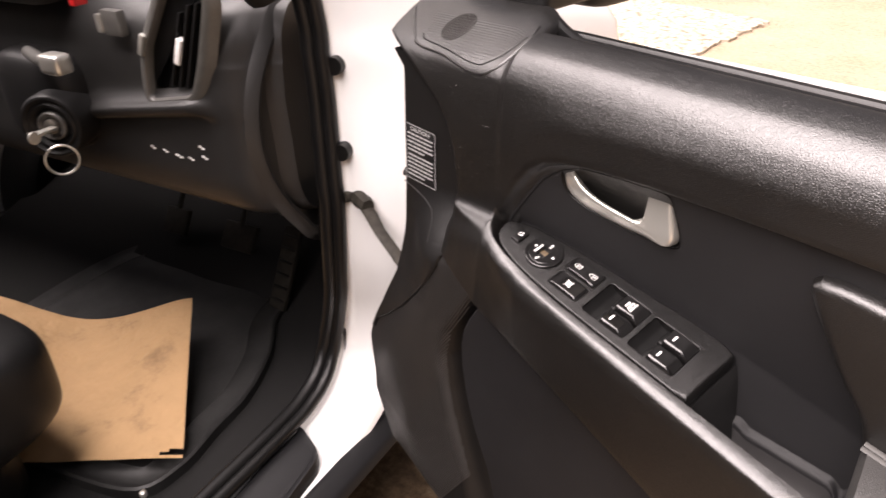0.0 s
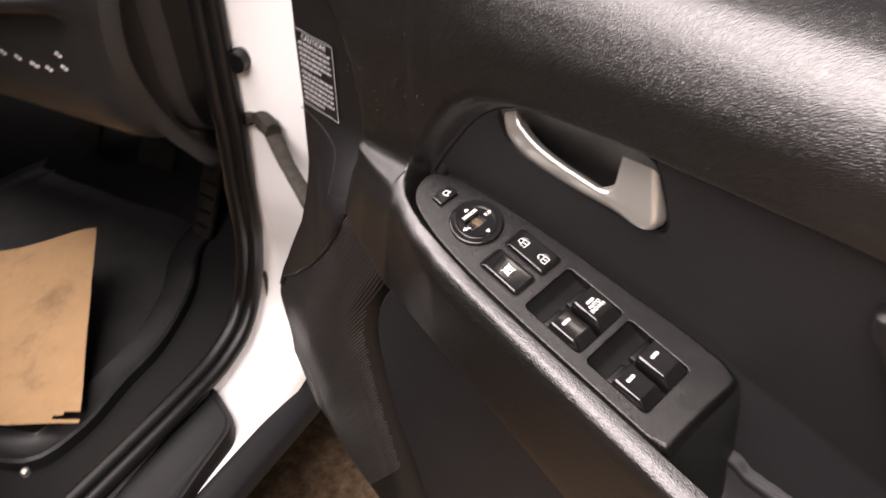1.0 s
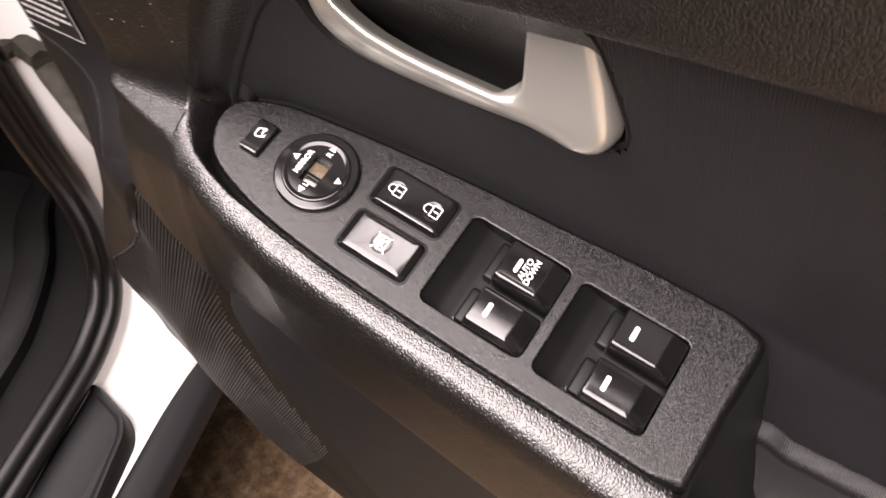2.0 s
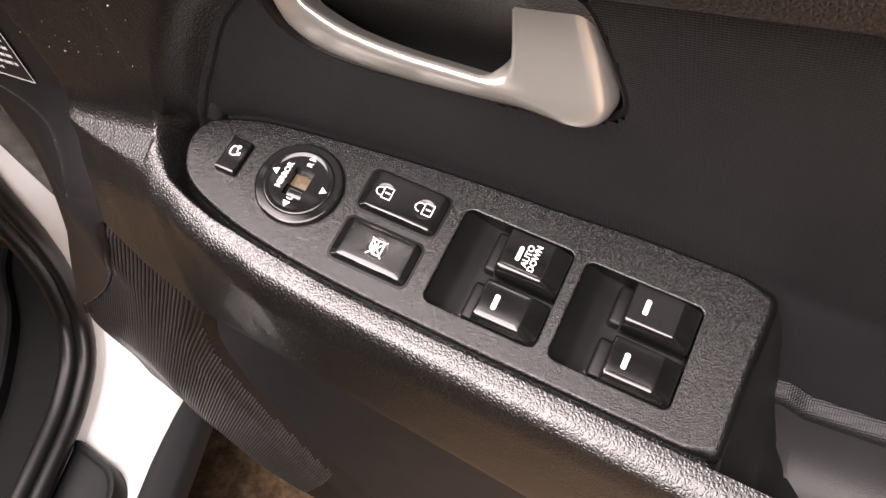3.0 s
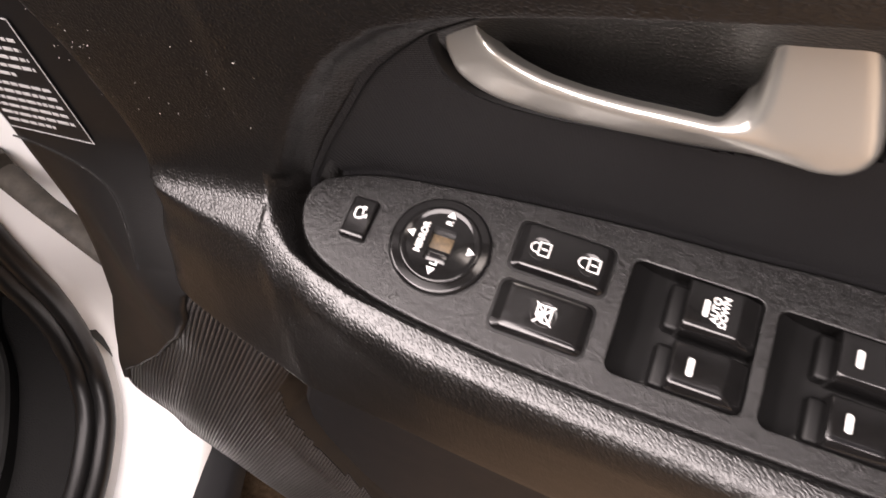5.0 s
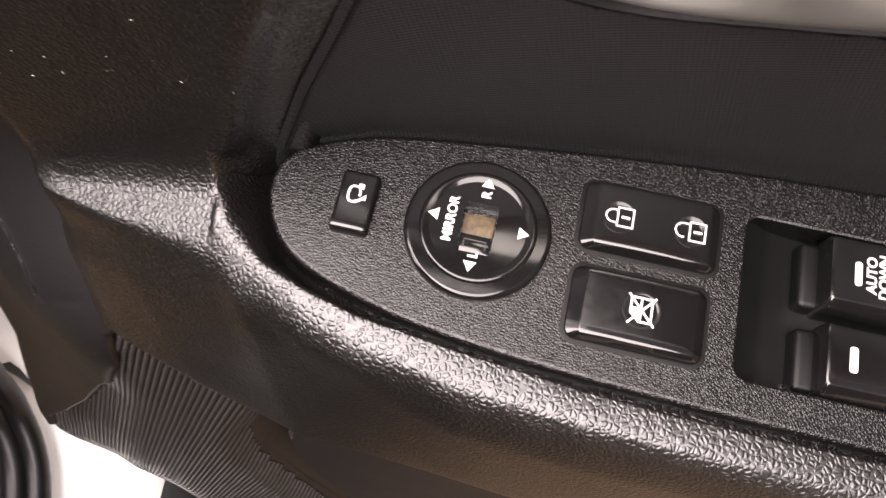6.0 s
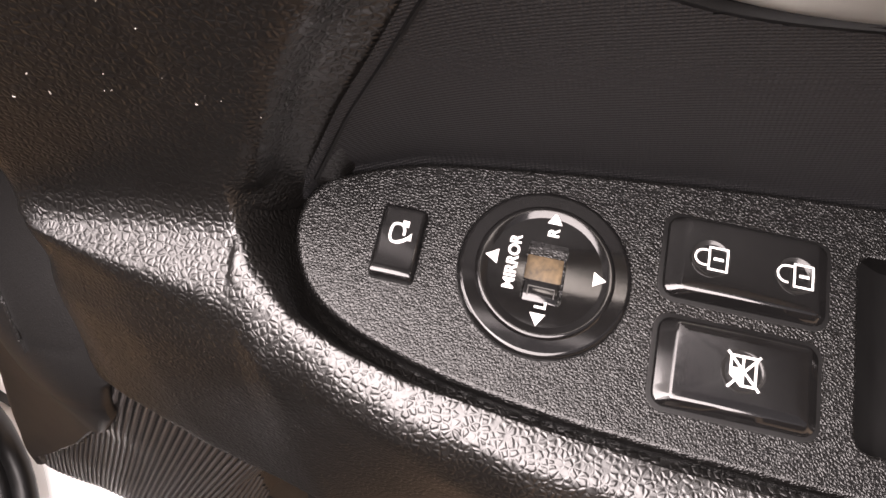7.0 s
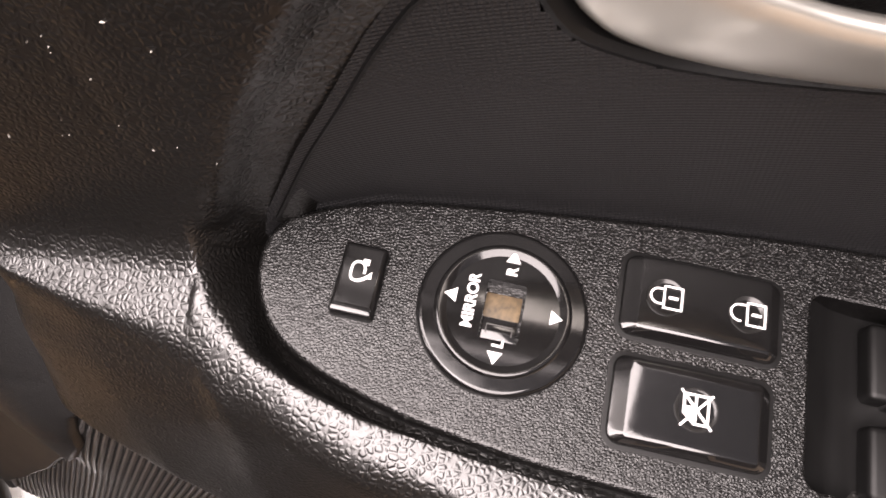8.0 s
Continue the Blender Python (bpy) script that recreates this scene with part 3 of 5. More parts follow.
part("insert", (pts, kept), M_INSERT, door, "dark grey insert embossed with fine dots")

# A dark bead draws the shaded gap along the insert's edge.
part("insert_edge", tube([(x, insert_y(x, insert_top(x)) + 0.0002, insert_top(x) - 0.0002) for x in np.linspace(-0.0460, 0.30, 180)], 0.0006, 6), M_WELL, door, "thin dark bead drawn as the shaded gap round the insert")

# ---- switch panel ----
EX = Vector((1, 0, -0.25)).normalized()
EN = Vector((0.25, -0.195, 1)).normalized()
EY = EN.cross(EX)
PANEL = Matrix(((EX.x, EY.x, EN.x, 0), (EX.y, EY.y, EN.y, 0), (EX.z, EY.z, EN.z, 0.9), (0, 0, 0, 1)))
PANEL_INV = PANEL.inverted()


def mm(*values):
    return [v * 0.001 for v in values]


plan = [(-0.0495, -0.0014), (-0.0471, -0.0088), (-0.043, -0.0146), (-0.0359, -0.0191), (-0.025, -0.0228), (-0.0099, -0.0262), (0.0157, -0.0290), (0.0481, -0.0304), (0.0856, -0.031), (0.1387, -0.0312), (0.162, -0.0313), (0.1675, -0.0300),
    (0.1695, -0.025), (0.171, 0.0), (0.1732, 0.024), (0.1725, 0.031), (0.168, 0.0338), (0.1519, 0.0338), (0.1235, 0.0331), (0.0923, 0.0307), (0.0594, 0.0288), (0.0259, 0.0257), (-0.0064, 0.0216), (-0.0275, 0.0180), (-0.0425, 0.012), (-0.0484, 0.0065)]
plan = [tuple((PANEL_INV @ Vector((x, y, panel_z(x, y))))[:2]) for x, y in plan]
outline = [tuple(p) for p in spline(plan, 180, closed=True)]
WELLS = [mm(62, 105.2, -22.0, 17.6), mm(110, 153.8, -22.4, 16.6)]
holes = [rounded_rect(*w, 0.003) for w in WELLS]


def plate():
    """The top face with its two openings, rolled at the rim, and the walls of the openings."""
    from mathutils.geometry import delaunay_2d_cdt
    def rolled(d):
        wide = 1 + 2.0 * smooth01(0.160, 0.172, np.array(outline)[:, 0:1])
        return np.array(outline) + (shrink(outline, d) - np.array(outline)) * wide

    rim = [tuple(p) for p in rolled(0.0016)]
    loops = [rim] + [[tuple(p) for p in shrink(h, -0.0006)] for h in holes]
    verts, edges = [], []
    for lp in loops:
        k = len(verts)
        verts += [Vector(p) for p in lp]
        edges += [(k + i, k + (i + 1) % len(lp)) for i in range(len(lp))]
    vs, _, fs, *_ = delaunay_2d_cdt(verts, edges, [], 1, 1e-7)
    faces = []
    for fc in fs:
        c = sum((vs[i] for i in fc), Vector((0, 0))) / len(fc)
        if not any(w[0] < c.x < w[1] and w[2] < c.y < w[3] for w in WELLS):
            faces.append(tuple(fc))
    pieces = [([(v.x, v.y, 0) for v in vs], faces)]
    side = [(0.0016, 0), (0.00135, -0.00004), (0.0011, -0.00014), (0.0009, -0.00027), (0.0007, -0.00045), (0.0005, -0.0007), (0.0003, -0.0010), (0.0001, -0.0018), (0, -0.003), (0, -0.012), (0.001, -0.020)]
    pieces.append(grid([[(x, y, h * (1 + 2.4 * smooth01(0.160, 0.172, x)) if h > -0.01 else h - 0.004) for x, y in rolled(d)] for d, h in side[::-1]], wrap=True))
    for h in holes:
        pieces.append(grid([[(x, y, z) for x, y in shrink(h, d)] for d, z in ((-0.0006, 0), (-0.0001, -0.0002), (0.0, -0.0007), (0.0, -0.014))], wrap=True))
    return merged(*pieces)


bm = bmesh.new()
pts, faces = plate()
vv = [bm.verts.new(p) for p in pts]
for fc in faces:
    try:
        bm.faces.new([vv[i] for i in fc])
    except ValueError:
        pass
bmesh.ops.remove_doubles(bm, verts=bm.verts[:], dist=1e-6)
bmesh.ops.recalc_face_normals(bm, faces=bm.faces[:])
panel = part("switch_panel", bm, M_PANEL, door, "black fine-grained switch panel on the armrest", PANEL, sharp=25)
for fc in panel.data.polygons:
    fc.use_smooth = abs(fc.normal.z) < 0.9999

# finger scoops inside the openings
for (x0, x1, y0, y1) in WELLS:
    rows = []
    for u in np.linspace(0, 1, 30):
        x = x0 + (x1 - x0) * u
        h = np.interp(u, [0, 0.06, 0.16, 0.3, 0.42, 0.5, 1], mm(-1.5, -3.5, -6.5, -8.2, -8.6, -8.6, -8.6))
        rows.append([(x, y, h) for y in np.linspace(y0, y1, 8)])
    part("finger_recess", grid(rows), M_WELL, door, "", PANEL)


def ring_loop(x0, x1, y0, y1, r, side=7, corner=4):
    """A rounded rectangle with points along its sides as well, always equally many."""
    out = []
    for (ax, ay), a0, (dx, dy), length in (((x1 - r, y1 - r), 0, (-1, 0), x1 - x0 - 2 * r), ((x0 + r, y1 - r), 90, (0, -1), y1 - y0 - 2 * r), ((x0 + r, y0 + r), 180, (1, 0), x1 - x0 - 2 * r), ((x1 - r, y0 + r), 270, (0, 1), y1 - y0 - 2 * r)):
        arc_ = [(ax + r * math.cos(radians(a0 + 90 * i / corner)), ay + r * math.sin(radians(a0 + 90 * i / corner))) for i in range(corner + 1)]
        ex, ey = arc_[-1]
        out += arc_ + [(ex + dx * length * i / (side + 1), ey + dy * length * i / (side + 1)) for i in range(1, side + 1)]
    return out


def key_top(outer, plateau, skirt, edge, face):
    """A key cap: walls up to edge(x, y), slopes up to a plateau with a soft rim, then a face(x, y) inside."""
    rows = [[(x, y, skirt) for x, y in outer], [(x, y, edge(x, y) - 0.0005) for x, y in outer], [(x, y, edge(x, y)) for x, y in shrink(outer, 0.00025)]]
    for d, k in ((0.0, -0.00022), (0.0003, -0.00005), (0.0007, 0.0)):
        rows.append([(x, y, face(x, y) + k) for x, y in shrink(plateau, d)])
    last = np.array(rows[-1])
    mid = last.mean(0)
    for k in (0.8, 0.55, 0.3, 0.12):
        rows.append([(x, y, face(x, y)) for x, y in ((mid[0] + (p[0] - mid[0]) * k, mid[1] + (p[1] - mid[1]) * k) for p in last)])
    pts, faces = grid(rows, wrap=True)
    w = len(outer)
    faces.append(tuple((len(rows) - 1) * w + j for j in range(w)))
    return pts, faces


def window_switch(x0, x1, y0, y1):
    """A rocker: a level finger plate with a narrow chamfer and a tail that slopes off."""
    return key_top(ring_loop(x0, x1, y0, y1, 0.0012), ring_loop(x0 + 0.0005, x1 - 0.0068, y0 + 0.0021, y1 - 0.0007, 0.0008), -0.0090,
        lambda x, y: np.interp((x - x0) / (x1 - x0), [0, 0.08, 0.7, 1.0], [0.0014, 0.0013, 0.0004, -0.0012]) - 0.0006 * (y < y0 + 0.002),
        lambda x, y: 0.0024 + 2.0 * (x - x0 - 0.008) ** 2)


SWITCHES = [mm(80.5, 104.9, -1.6, 16.6), mm(80.5, 104.9, -21.6, -4.9), mm(128.6, 153.4, -1.3, 15.9), mm(128.6, 153.4, -22.0, -5.2)]
for i, (x0, x1, y0, y1) in enumerate(SWITCHES):
    sw = part("window_switch", window_switch(x0, x1, y0, y1), M_GLOSS, door, "glossy black window switch", PANEL, sharp=35)
    part("switch_foot", box(x0 - 0.0042, x0 + 0.002, y0 + 0.0008, y1 - 0.0010, -0.0098, -0.0036, 0.0016, 3), M_WELL, door, "", PANEL)
    cx, cy = x0 + 0.0062, (y0 + y1) / 2 + 0.0004
    if i:
        part("marking", flat_shape([rounded_rect(cx - 0.0009, cx + 0.0009, cy - 0.0029, cy + 0.0029, 0.0006, 3)]), M_MARK, door, "white bar", PANEL @ Matrix.Translation((0, 0, 0.00245)))
    else:
        part("marking", flat_shape([rounded_rect(cx - 0.0005, cx + 0.0011, cy - 0.0032, cy + 0.0026, 0.0006, 3)]), M_MARK, door, "white bar", PANEL @ Matrix.Translation((0, 0, 0.00245)))
        writing("AUTO", 0.0032, M_MARK, door, PANEL @ pose(cx + 0.0034, cy, 0.00250, 0, 0, 90), "white printed word", bold=0.00006)
        writing("DOWN", 0.0032, M_MARK, door, PANEL @ pose(cx + 0.0062, cy, 0.00254, 0, 0, 90), "white printed word", bold=0.00006)
# lock buttons
for (x0, x1, y0, y1), nm, lb in ((mm(23.2, 55.4, 0.2, 17.6), "lock_switch", "glossy black door lock rocker with two padlock signs"), (mm(23.4, 54.4, -21.6, -4.0), "window_lock_button", "glossy black window lock button")):
    tip = 0.012 if nm == "window_lock_button" else -0.01
    part("surround", stacked(rounded_rect(x0 - 0.0009, x1 + 0.0009, y0 - 0.0009, y1 + 0.0009, 0.0033, 6), [(0, -0.002), (0, 0.00015), (0.0004, 0.0002)]), M_WELL, door, "", PANEL)
    part(nm, key_top(ring_loop(x0, x1, y0, y1, 0.0026), ring_loop(x0 + 0.0028, x1 - 0.0020, y0 + 0.0014, y1 - 0.0007, 0.0010), -0.0005, lambda x, y: 0.0010, lambda x, y, c=(y0 + y1) / 2, e=(x0 + x1) / 2, tip=tip: 0.0028 + 3.0 * (y - c) ** 2 - 3.0 * (x - e) ** 2 + tip * (y - c)), M_GLOSS, door, lb, PANEL, sharp=24)


def at(x, y, h, turn=90):
    return PANEL @ pose(x * 0.001, y * 0.001, h * 0.001, 0, 0, turn)


def arc(cx, cy, r, a0, a1, n=14):
    return [(cx + r * math.cos(radians(a)), cy + r * math.sin(radians(a))) for a in np.linspace(a0, a1, n)]


def disc(r, n=28):
    return [(r * math.cos(a), r * math.sin(a)) for a in np.linspace(0, 2 * math.pi, n, endpoint=False)]


def padlock(open_):
    w = 0.00027
    polys = [stroke([(-0.0017, -0.0021), (0.0017, -0.0021)], w), stroke([(-0.0017, 0.0003), (0.0017, 0.0003)], w), stroke([(-0.0016, -0.0022), (-0.0016, 0.0004)], w), stroke([(0.0016, -0.0022), (0.0016, 0.0004)], w), stroke([(0, -0.0016), (0, -0.0003)], w * 1.5)]
    if open_:
        polys.append(stroke([(0.0012, 0.0004), (0.0012, 0.0012)] + arc(0.0000, 0.0013, 0.0012, 10, 190), w))
    else:
        polys.append(stroke([(0.0011, 0.0004)] + arc(0, 0.0010, 0.0011, 0, 180) + [(-0.0011, 0.0004)], w))
    return flat_shape(polys)


for cx, cy, op in ((31.5, 8.8, False), (48.3, 8.9, True)):
    part("icon_disc", stacked(disc(0.0040), [(0, -0.0010), (0.0001, 0.00006), (0.0006, 0.00012)], top=lambda x, y: 60 * (x * x + y * y) - 0.0009), M_DISC, door, "", at(cx, cy, 2.80))
    part("padlock_sign", padlock(op), M_MARK, door, "white padlock sign", at(cx, cy, 2.98) @ Matrix.Diagonal((1.45, 1.50, 1, 1)))
part("icon_disc", stacked(disc(0.0044), [(0, -0.0010), (0.0001, 0.00006), (0.0006, 0.00012)], top=lambda x, y: 60 * (x * x + y * y) - 0.0009), M_DISC, door, "", at(39.5, -12.4, 2.82) @ pose(0, 0, 0, 0, -0.7, 0))
w = 0.0004
part("window_lock_sign", flat_shape([stroke([(-0.0024, -0.0019), (0.0024, -0.0019)], w), stroke([(-0.0024, -0.002), (-0.0024, 0.0006)], w), stroke([(0.0024, -0.002), (0.0024, 0.0022)], w), stroke([(-0.0024, 0.0004), (-0.0008, 0.0022), (0.0024, 0.0022)], w), stroke([(-0.003, -0.0026), (0.003, 0.0028)], w), stroke([(-0.003, 0.0026), (0.0028, -0.0026)], w), stroke([(-0.0024, 0.0002), (0.0024, 0.0002)], w),
    [(-0.0021, 0.0004), (0.0004, 0.0004), (0.0004, 0.002), (-0.0008, 0.002)]]), M_MARK, door, "white crossed-out window sign", at(39.5, -12.4, 3.02) @ pose(0, 0, 0, 0, -0.7, 0) @ Matrix.Diagonal((1.15, 1.15, 1, 1)))

# mirror folding button
fold_loop = [(x * 0.001, y * 0.001) for x, y in rounded_rect(-34.2, -24.8, -9.0, 6.9, 1.3, 5)]
part("fold_button", stacked(fold_loop, [(0, -0.001), (0.0001, 0.0012), (0.0005, 0.0021), (0.0011, 0.0024)], top=lambda x, y: 0.0), M_GLOSS, door, "small black mirror folding button", PANEL)
part("button_ridge", box(*mm(-33.6, -25.4, -8.3, -6.5), 0.0018, 0.0030, 0.0005), M_GLOSS, door, "", PANEL)
w = 0.00050
body_ = [(-0.0007 + 0.0014 * math.copysign(abs(math.cos(a)) ** 0.7, math.cos(a)), -0.0001 + 0.0020 * math.copysign(abs(math.sin(a)) ** 0.7, math.sin(a))) for a in np.linspace(0.7, 5.4, 40)]
part("fold_sign", flat_shape([stroke(body_, w), stroke([(0.0002, 0.0017), (0.0006, 0.0006), (0.0006, -0.0004)], w), [(-0.0002, 0.0014), (0.0012, 0.0014), (0.0012, 0.0027), (-0.0001, 0.0027)], stroke([(-0.0004, -0.0020), (0.0006, -0.0016), (0.0014, -0.0009)], w * 1.3), [(0.0007, -0.0013), (0.0022, -0.0013), (0.0021, 0.0003)]]), M_MARK, door, "white folding mirror sign", at(-29.3, 0.6, 2.42, 0))

# mirror knob
KN = mm(-0.1, -1.0)
ring = [(KN[0] + 0.0173 * math.cos(a), KN[1] + 0.0173 * math.sin(a)) for a in np.linspace(0, 2 * math.pi, 72, endpoint=False)]
slot = rounded_rect(KN[0] - 0.0040, KN[0] + 0.0040, KN[1] - 0.0066, KN[1] + 0.0058, 0.0007, 3)
disc_rings = [(0, -0.001), (0.0, 0.0012), (0.0002, 0.0019), (0.0006, 0.0023), (0.0011, 0.00245), (0.0035, 0.00245), (0.0039, 0.0029), (0.0042, 0.00305), (0.0046, 0.0030), (0.0060, 0.0026)]
pts, faces = grid([[(x, y, h) for x, y in shrink(ring, d)] for d, h in disc_rings], wrap=True)
k = len(pts)
inner_ring = shrink(ring, 0.0060)
from mathutils.geometry import delaunay_2d_cdt
vl = [Vector(p) for p in inner_ring] + [Vector(p) for p in slot]
n0, n1 = len(inner_ring), len(slot)
vs, _, fs, *_ = delaunay_2d_cdt(vl, [(i, (i + 1) % n0) for i in range(n0)] + [(n0 + i, n0 + (i + 1) % n1) for i in range(n1)], [], 1, 1e-7)
top_faces = [tuple(f_) for f_ in fs if not (abs(sum(vs[i].x for i in f_) / 3 - KN[0]) < 0.0040 and -0.0066 < sum(vs[i].y for i in f_) / 3 - KN[1] < 0.0058)]
knob_data = merged((pts, faces), ([(v.x, v.y, 0.0026) for v in vs], top_faces), grid([[(x, y, 0.0026) for x, y in slot], [(x, y, -0.004) for x, y in slot]], wrap=True))
bm = bmesh.new()
vv = [bm.verts.new(p) for p in knob_data[0]]
for fc in knob_data[1]:
    try:
        bm.faces.new([vv[i] for i in fc])
    except ValueError:
        pass
bmesh.ops.remove_doubles(bm, verts=bm.verts[:], dist=1e-6)
bmesh.ops.recalc_face_normals(bm, faces=bm.faces[:])
knob = part("mirror_knob", bm, M_KNOB, door, "round glossy black mirror knob with a slider slot", PANEL, sharp=50)
for fc in knob.data.polygons:
    fc.use_smooth = abs(fc.normal.z) < 0.9999
part("slot_floor", box(KN[0] - 0.0041, KN[0] + 0.0041, KN[1] - 0.0067, KN[1] + 0.0059, -0.0050, -0.0030, 0), M_WELL, door, "", PANEL)
part("dusty_pad", box(KN[0] - 0.0038, KN[0] + 0.0038, KN[1] - 0.0014, KN[1] + 0.0040, -0.0030, 0.0002, 0.0006), M_DIRTY, door, "dusty brown pad in the slot", PANEL)
part("slider", box(KN[0] - 0.0036, KN[0] + 0.0036, KN[1] - 0.0060, KN[1] - 0.0016, -0.0030, 0.0008, 0.0004), M_GLOSS, door, "", PANEL)
part("slider_mark", flat_shape([stroke([(-0.0026, -0.0012), (-0.0026, 0.0007), (0.0026, 0.0007), (0.0026, -0.0012)], 0.00025)]), M_THREAD, door, "", PANEL @ Matrix.Translation((KN[0], KN[1] - 0.0036, 0.00085)))
tri = [(-0.0015, -0.0011), (0.0015, -0.0011), (0, 0.0014)]
for x, y, turn in ((0.2, 10.2, 0), (-0.2, -10.9, 180), (-10.8, 0.0, 90), (10.4, -0.6, -90)):
    part("arrow", flat_shape([tri]), M_MARK, door, "white arrow", at(x, y, 2.72, turn))
writing("MIRROR", 0.0031, M_MARK, door, at(-6.7, -0.4, 2.68), "white printed word", bold=0.00008)
writing("R", 0.0031, M_MARK, door, at(0.4, 7.2, 2.68), "white printed letter", bold=0.00008)
writing("L", 0.0031, M_MARK, door, at(0.2, -8.1, 2.68), "white printed letter", bold=0.00008)

# ---- inner handle ----
outer = [(0.0170, 0.9860), (0.0142, 0.9805), (0.0128, 0.9740), (0.0132, 0.9680), (0.0170, 0.9605), (0.0245, 0.9550), (0.0345, 0.9510), (0.048, 0.9480), (0.062, 0.9460), (0.076, 0.9447), (0.090, 0.9440), (0.104, 0.9440), (0.1125, 0.9450), (0.1165, 0.9480), (0.1180, 0.9530), (0.1165, 0.9630), (0.1142, 0.9740), (0.1115, 0.9850), (0.1090, 0.9892)]
inner = [(0.0222, 0.9868), (0.0228, 0.9842), (0.0243, 0.9812), (0.0275, 0.9778), (0.0325, 0.9738), (0.039, 0.9702), (0.047, 0.9669), (0.056, 0.9645), (0.066, 0.9625), (0.075, 0.9608), (0.0815, 0.9598), (0.0855, 0.9604), (0.0880, 0.9635), (0.0888, 0.967), (0.0892, 0.9705), (0.0896, 0.976), (0.0900, 0.981), (0.0903, 0.986), (0.0908, 0.9888)]
oc, ic = pchip(outer, 4), pchip(inner, 4)
N = len(oc)


def rounding(d, r):
    k = min(max(d / r, 0.0), 1.0)
    return math.sqrt(1 - (1 - k) ** 2)


rows = []
for i in range(N):
    o, n_ = Vector(oc[i]), Vector(ic[i])
    wide = (n_ - o).length
    p = smooth01(0.54, 0.66, i / (N - 1))          # 0 along the blade, 1 on the finger plate
    row = []
    for a in (0, 0.02, 0.05, 0.09, 0.14, 0.22, 0.36, 0.5, 0.64, 0.78, 0.86, 0.92, 0.965, 1.0):
        x, z = o.lerp(n_, a)
        base = insert_y(o.x, o.y) + 0.0012 + (0.0172 - insert_y(o.x, o.y)) * p * smooth01(0.942, 0.955, o.y)
        top = (insert_y(o.x, o.y) - 0.0105 * np.interp(i / (N - 1), [0, 0.08, 0.16, 0.28, 0.42], [-0.35, 0.05, 0.4, 0.8, 1.0])) * (1 - p) + np.interp(z, [0.938, 0.946, 0.955, 0.985], [0.0125, 0.0098, 0.0095, 0.0128]) * p
        blade = np.interp(a, [0, 0.04, 0.12, 0.35, 0.62, 0.80, 0.90, 0.96, 1.0], [0.0, 0.22, 0.40, 0.64, 0.84, 0.97, 1.0, 0.97, 0.88])
        plate = rounding(a * wide, 0.0042) * (0.25 + 0.75 * rounding((1 - a) * wide, 0.0022))
        row.append((x, base + (top - base) * (blade * (1 - p) + plate * p), z))
    x, y, z = row[-1]
    row += [(x, y + 0.0016, z - 0.0006 * (1 - p)), (x, y + 0.0035, z - 0.0022 * (1 - p)), (x + 0.0004 * p, y + 0.008, z - 0.0050 * (1 - p))]
    rows.append(row)
for up, back in ((0.0006, 0.0003), (0.0012, 0.0012), (0.0015, 0.0028), (0.0015, 0.009)):
    rows.append([(x, y + back, z + up) for x, y, z in rows[N - 1]])
part("release_lever", grid(rows), M_SILVER, door, "satin silver door release lever", sharp=70)
# dark cup behind the lever
cm = np.mean(cup_loop, 0)
rows = []
for d, y in ((-0.0026, 0.0014), (-0.0018, 0.0000), (-0.0008, -0.0003), (0.0004, 0.0008), (0.0016, 0.008), (0.003, 0.020), (0.008, 0.028)):
    rows.append([(x, insert_y(x, z) + y, z) for x, z in shrink(cup_loop, d)])
rows.append([(cm[0] + (p[0] - cm[0]) * 0.5, 0.045, cm[1] + (p[2] - cm[1]) * 0.5) for p in rows[-1]])
pts, faces = grid(rows, wrap=True)
faces.append(tuple(range(7 * 80, 8 * 80)))
part("handle_cup", (pts, faces), M_WELL, door, "black recess behind the lever")

# ---- pull cup, grab handle and rear armrest ----
rows = []
for y in np.linspace(-0.036, 0.040, 30):
    zt = panel_z(0.1725, y) - 0.0165
    xe = np.interp(y, [-0.036, -0.030, 0.0, 0.024, 0.040], [0.1620, 0.1650, 0.1690, 0.1715, 0.1725])
    rows.append([(xe - 0.006, y, zt + 0.002), (xe - 0.0006, y, zt + 0.003), (xe + 0.0008, y, zt + 0.001), (xe + 0.0040, y, zt - 0.014), (0.1785, y, 0.808), (0.1815, y, 0.790), (0.186, y, 0.775), (0.192, y, 0.766), (0.203, y, 0.762)])
part("tray_wall", grid(rows), M_DARK, door, "sloped front wall of the pull tray")
floor_rows, ledge_rows = [], []
for x in np.linspace(0.178, 0.292, 60):
    dz = -0.010 - 0.07 * (x - 0.187) + 0.005 * smooth01(0.194, 0.183, x) - 0.016 * smooth01(0.256, 0.272, x) ** 2
    k = 0.016 * smooth01(0.262, 0.285, x)
    ledge_rows.append([(x, y - k, z + dz) for y, z in ((0.045, 0.830), (0.0375, 0.8125), (0.0350, 0.8078), (0.0335, 0.8062), (0.0315, 0.8053), (0.0300, 0.8046), (0.0290, 0.8034), (0.0286, 0.8015), (0.0285, 0.799))])
    floor_rows.append([(x, y - k, z + dz) for y, z in ((0.0285, 0.7992), (0.027, 0.792), (0.0225, 0.783), (0.015, 0.777), (0.006, 0.774), (-0.040, 0.773))])
part("tray_floor", grid(floor_rows), M_TRAY, door, "grey floor of the pull tray")
part("tray_ledge", grid(ledge_rows), M_INSERT, door, "embossed ledge along the pull tray")

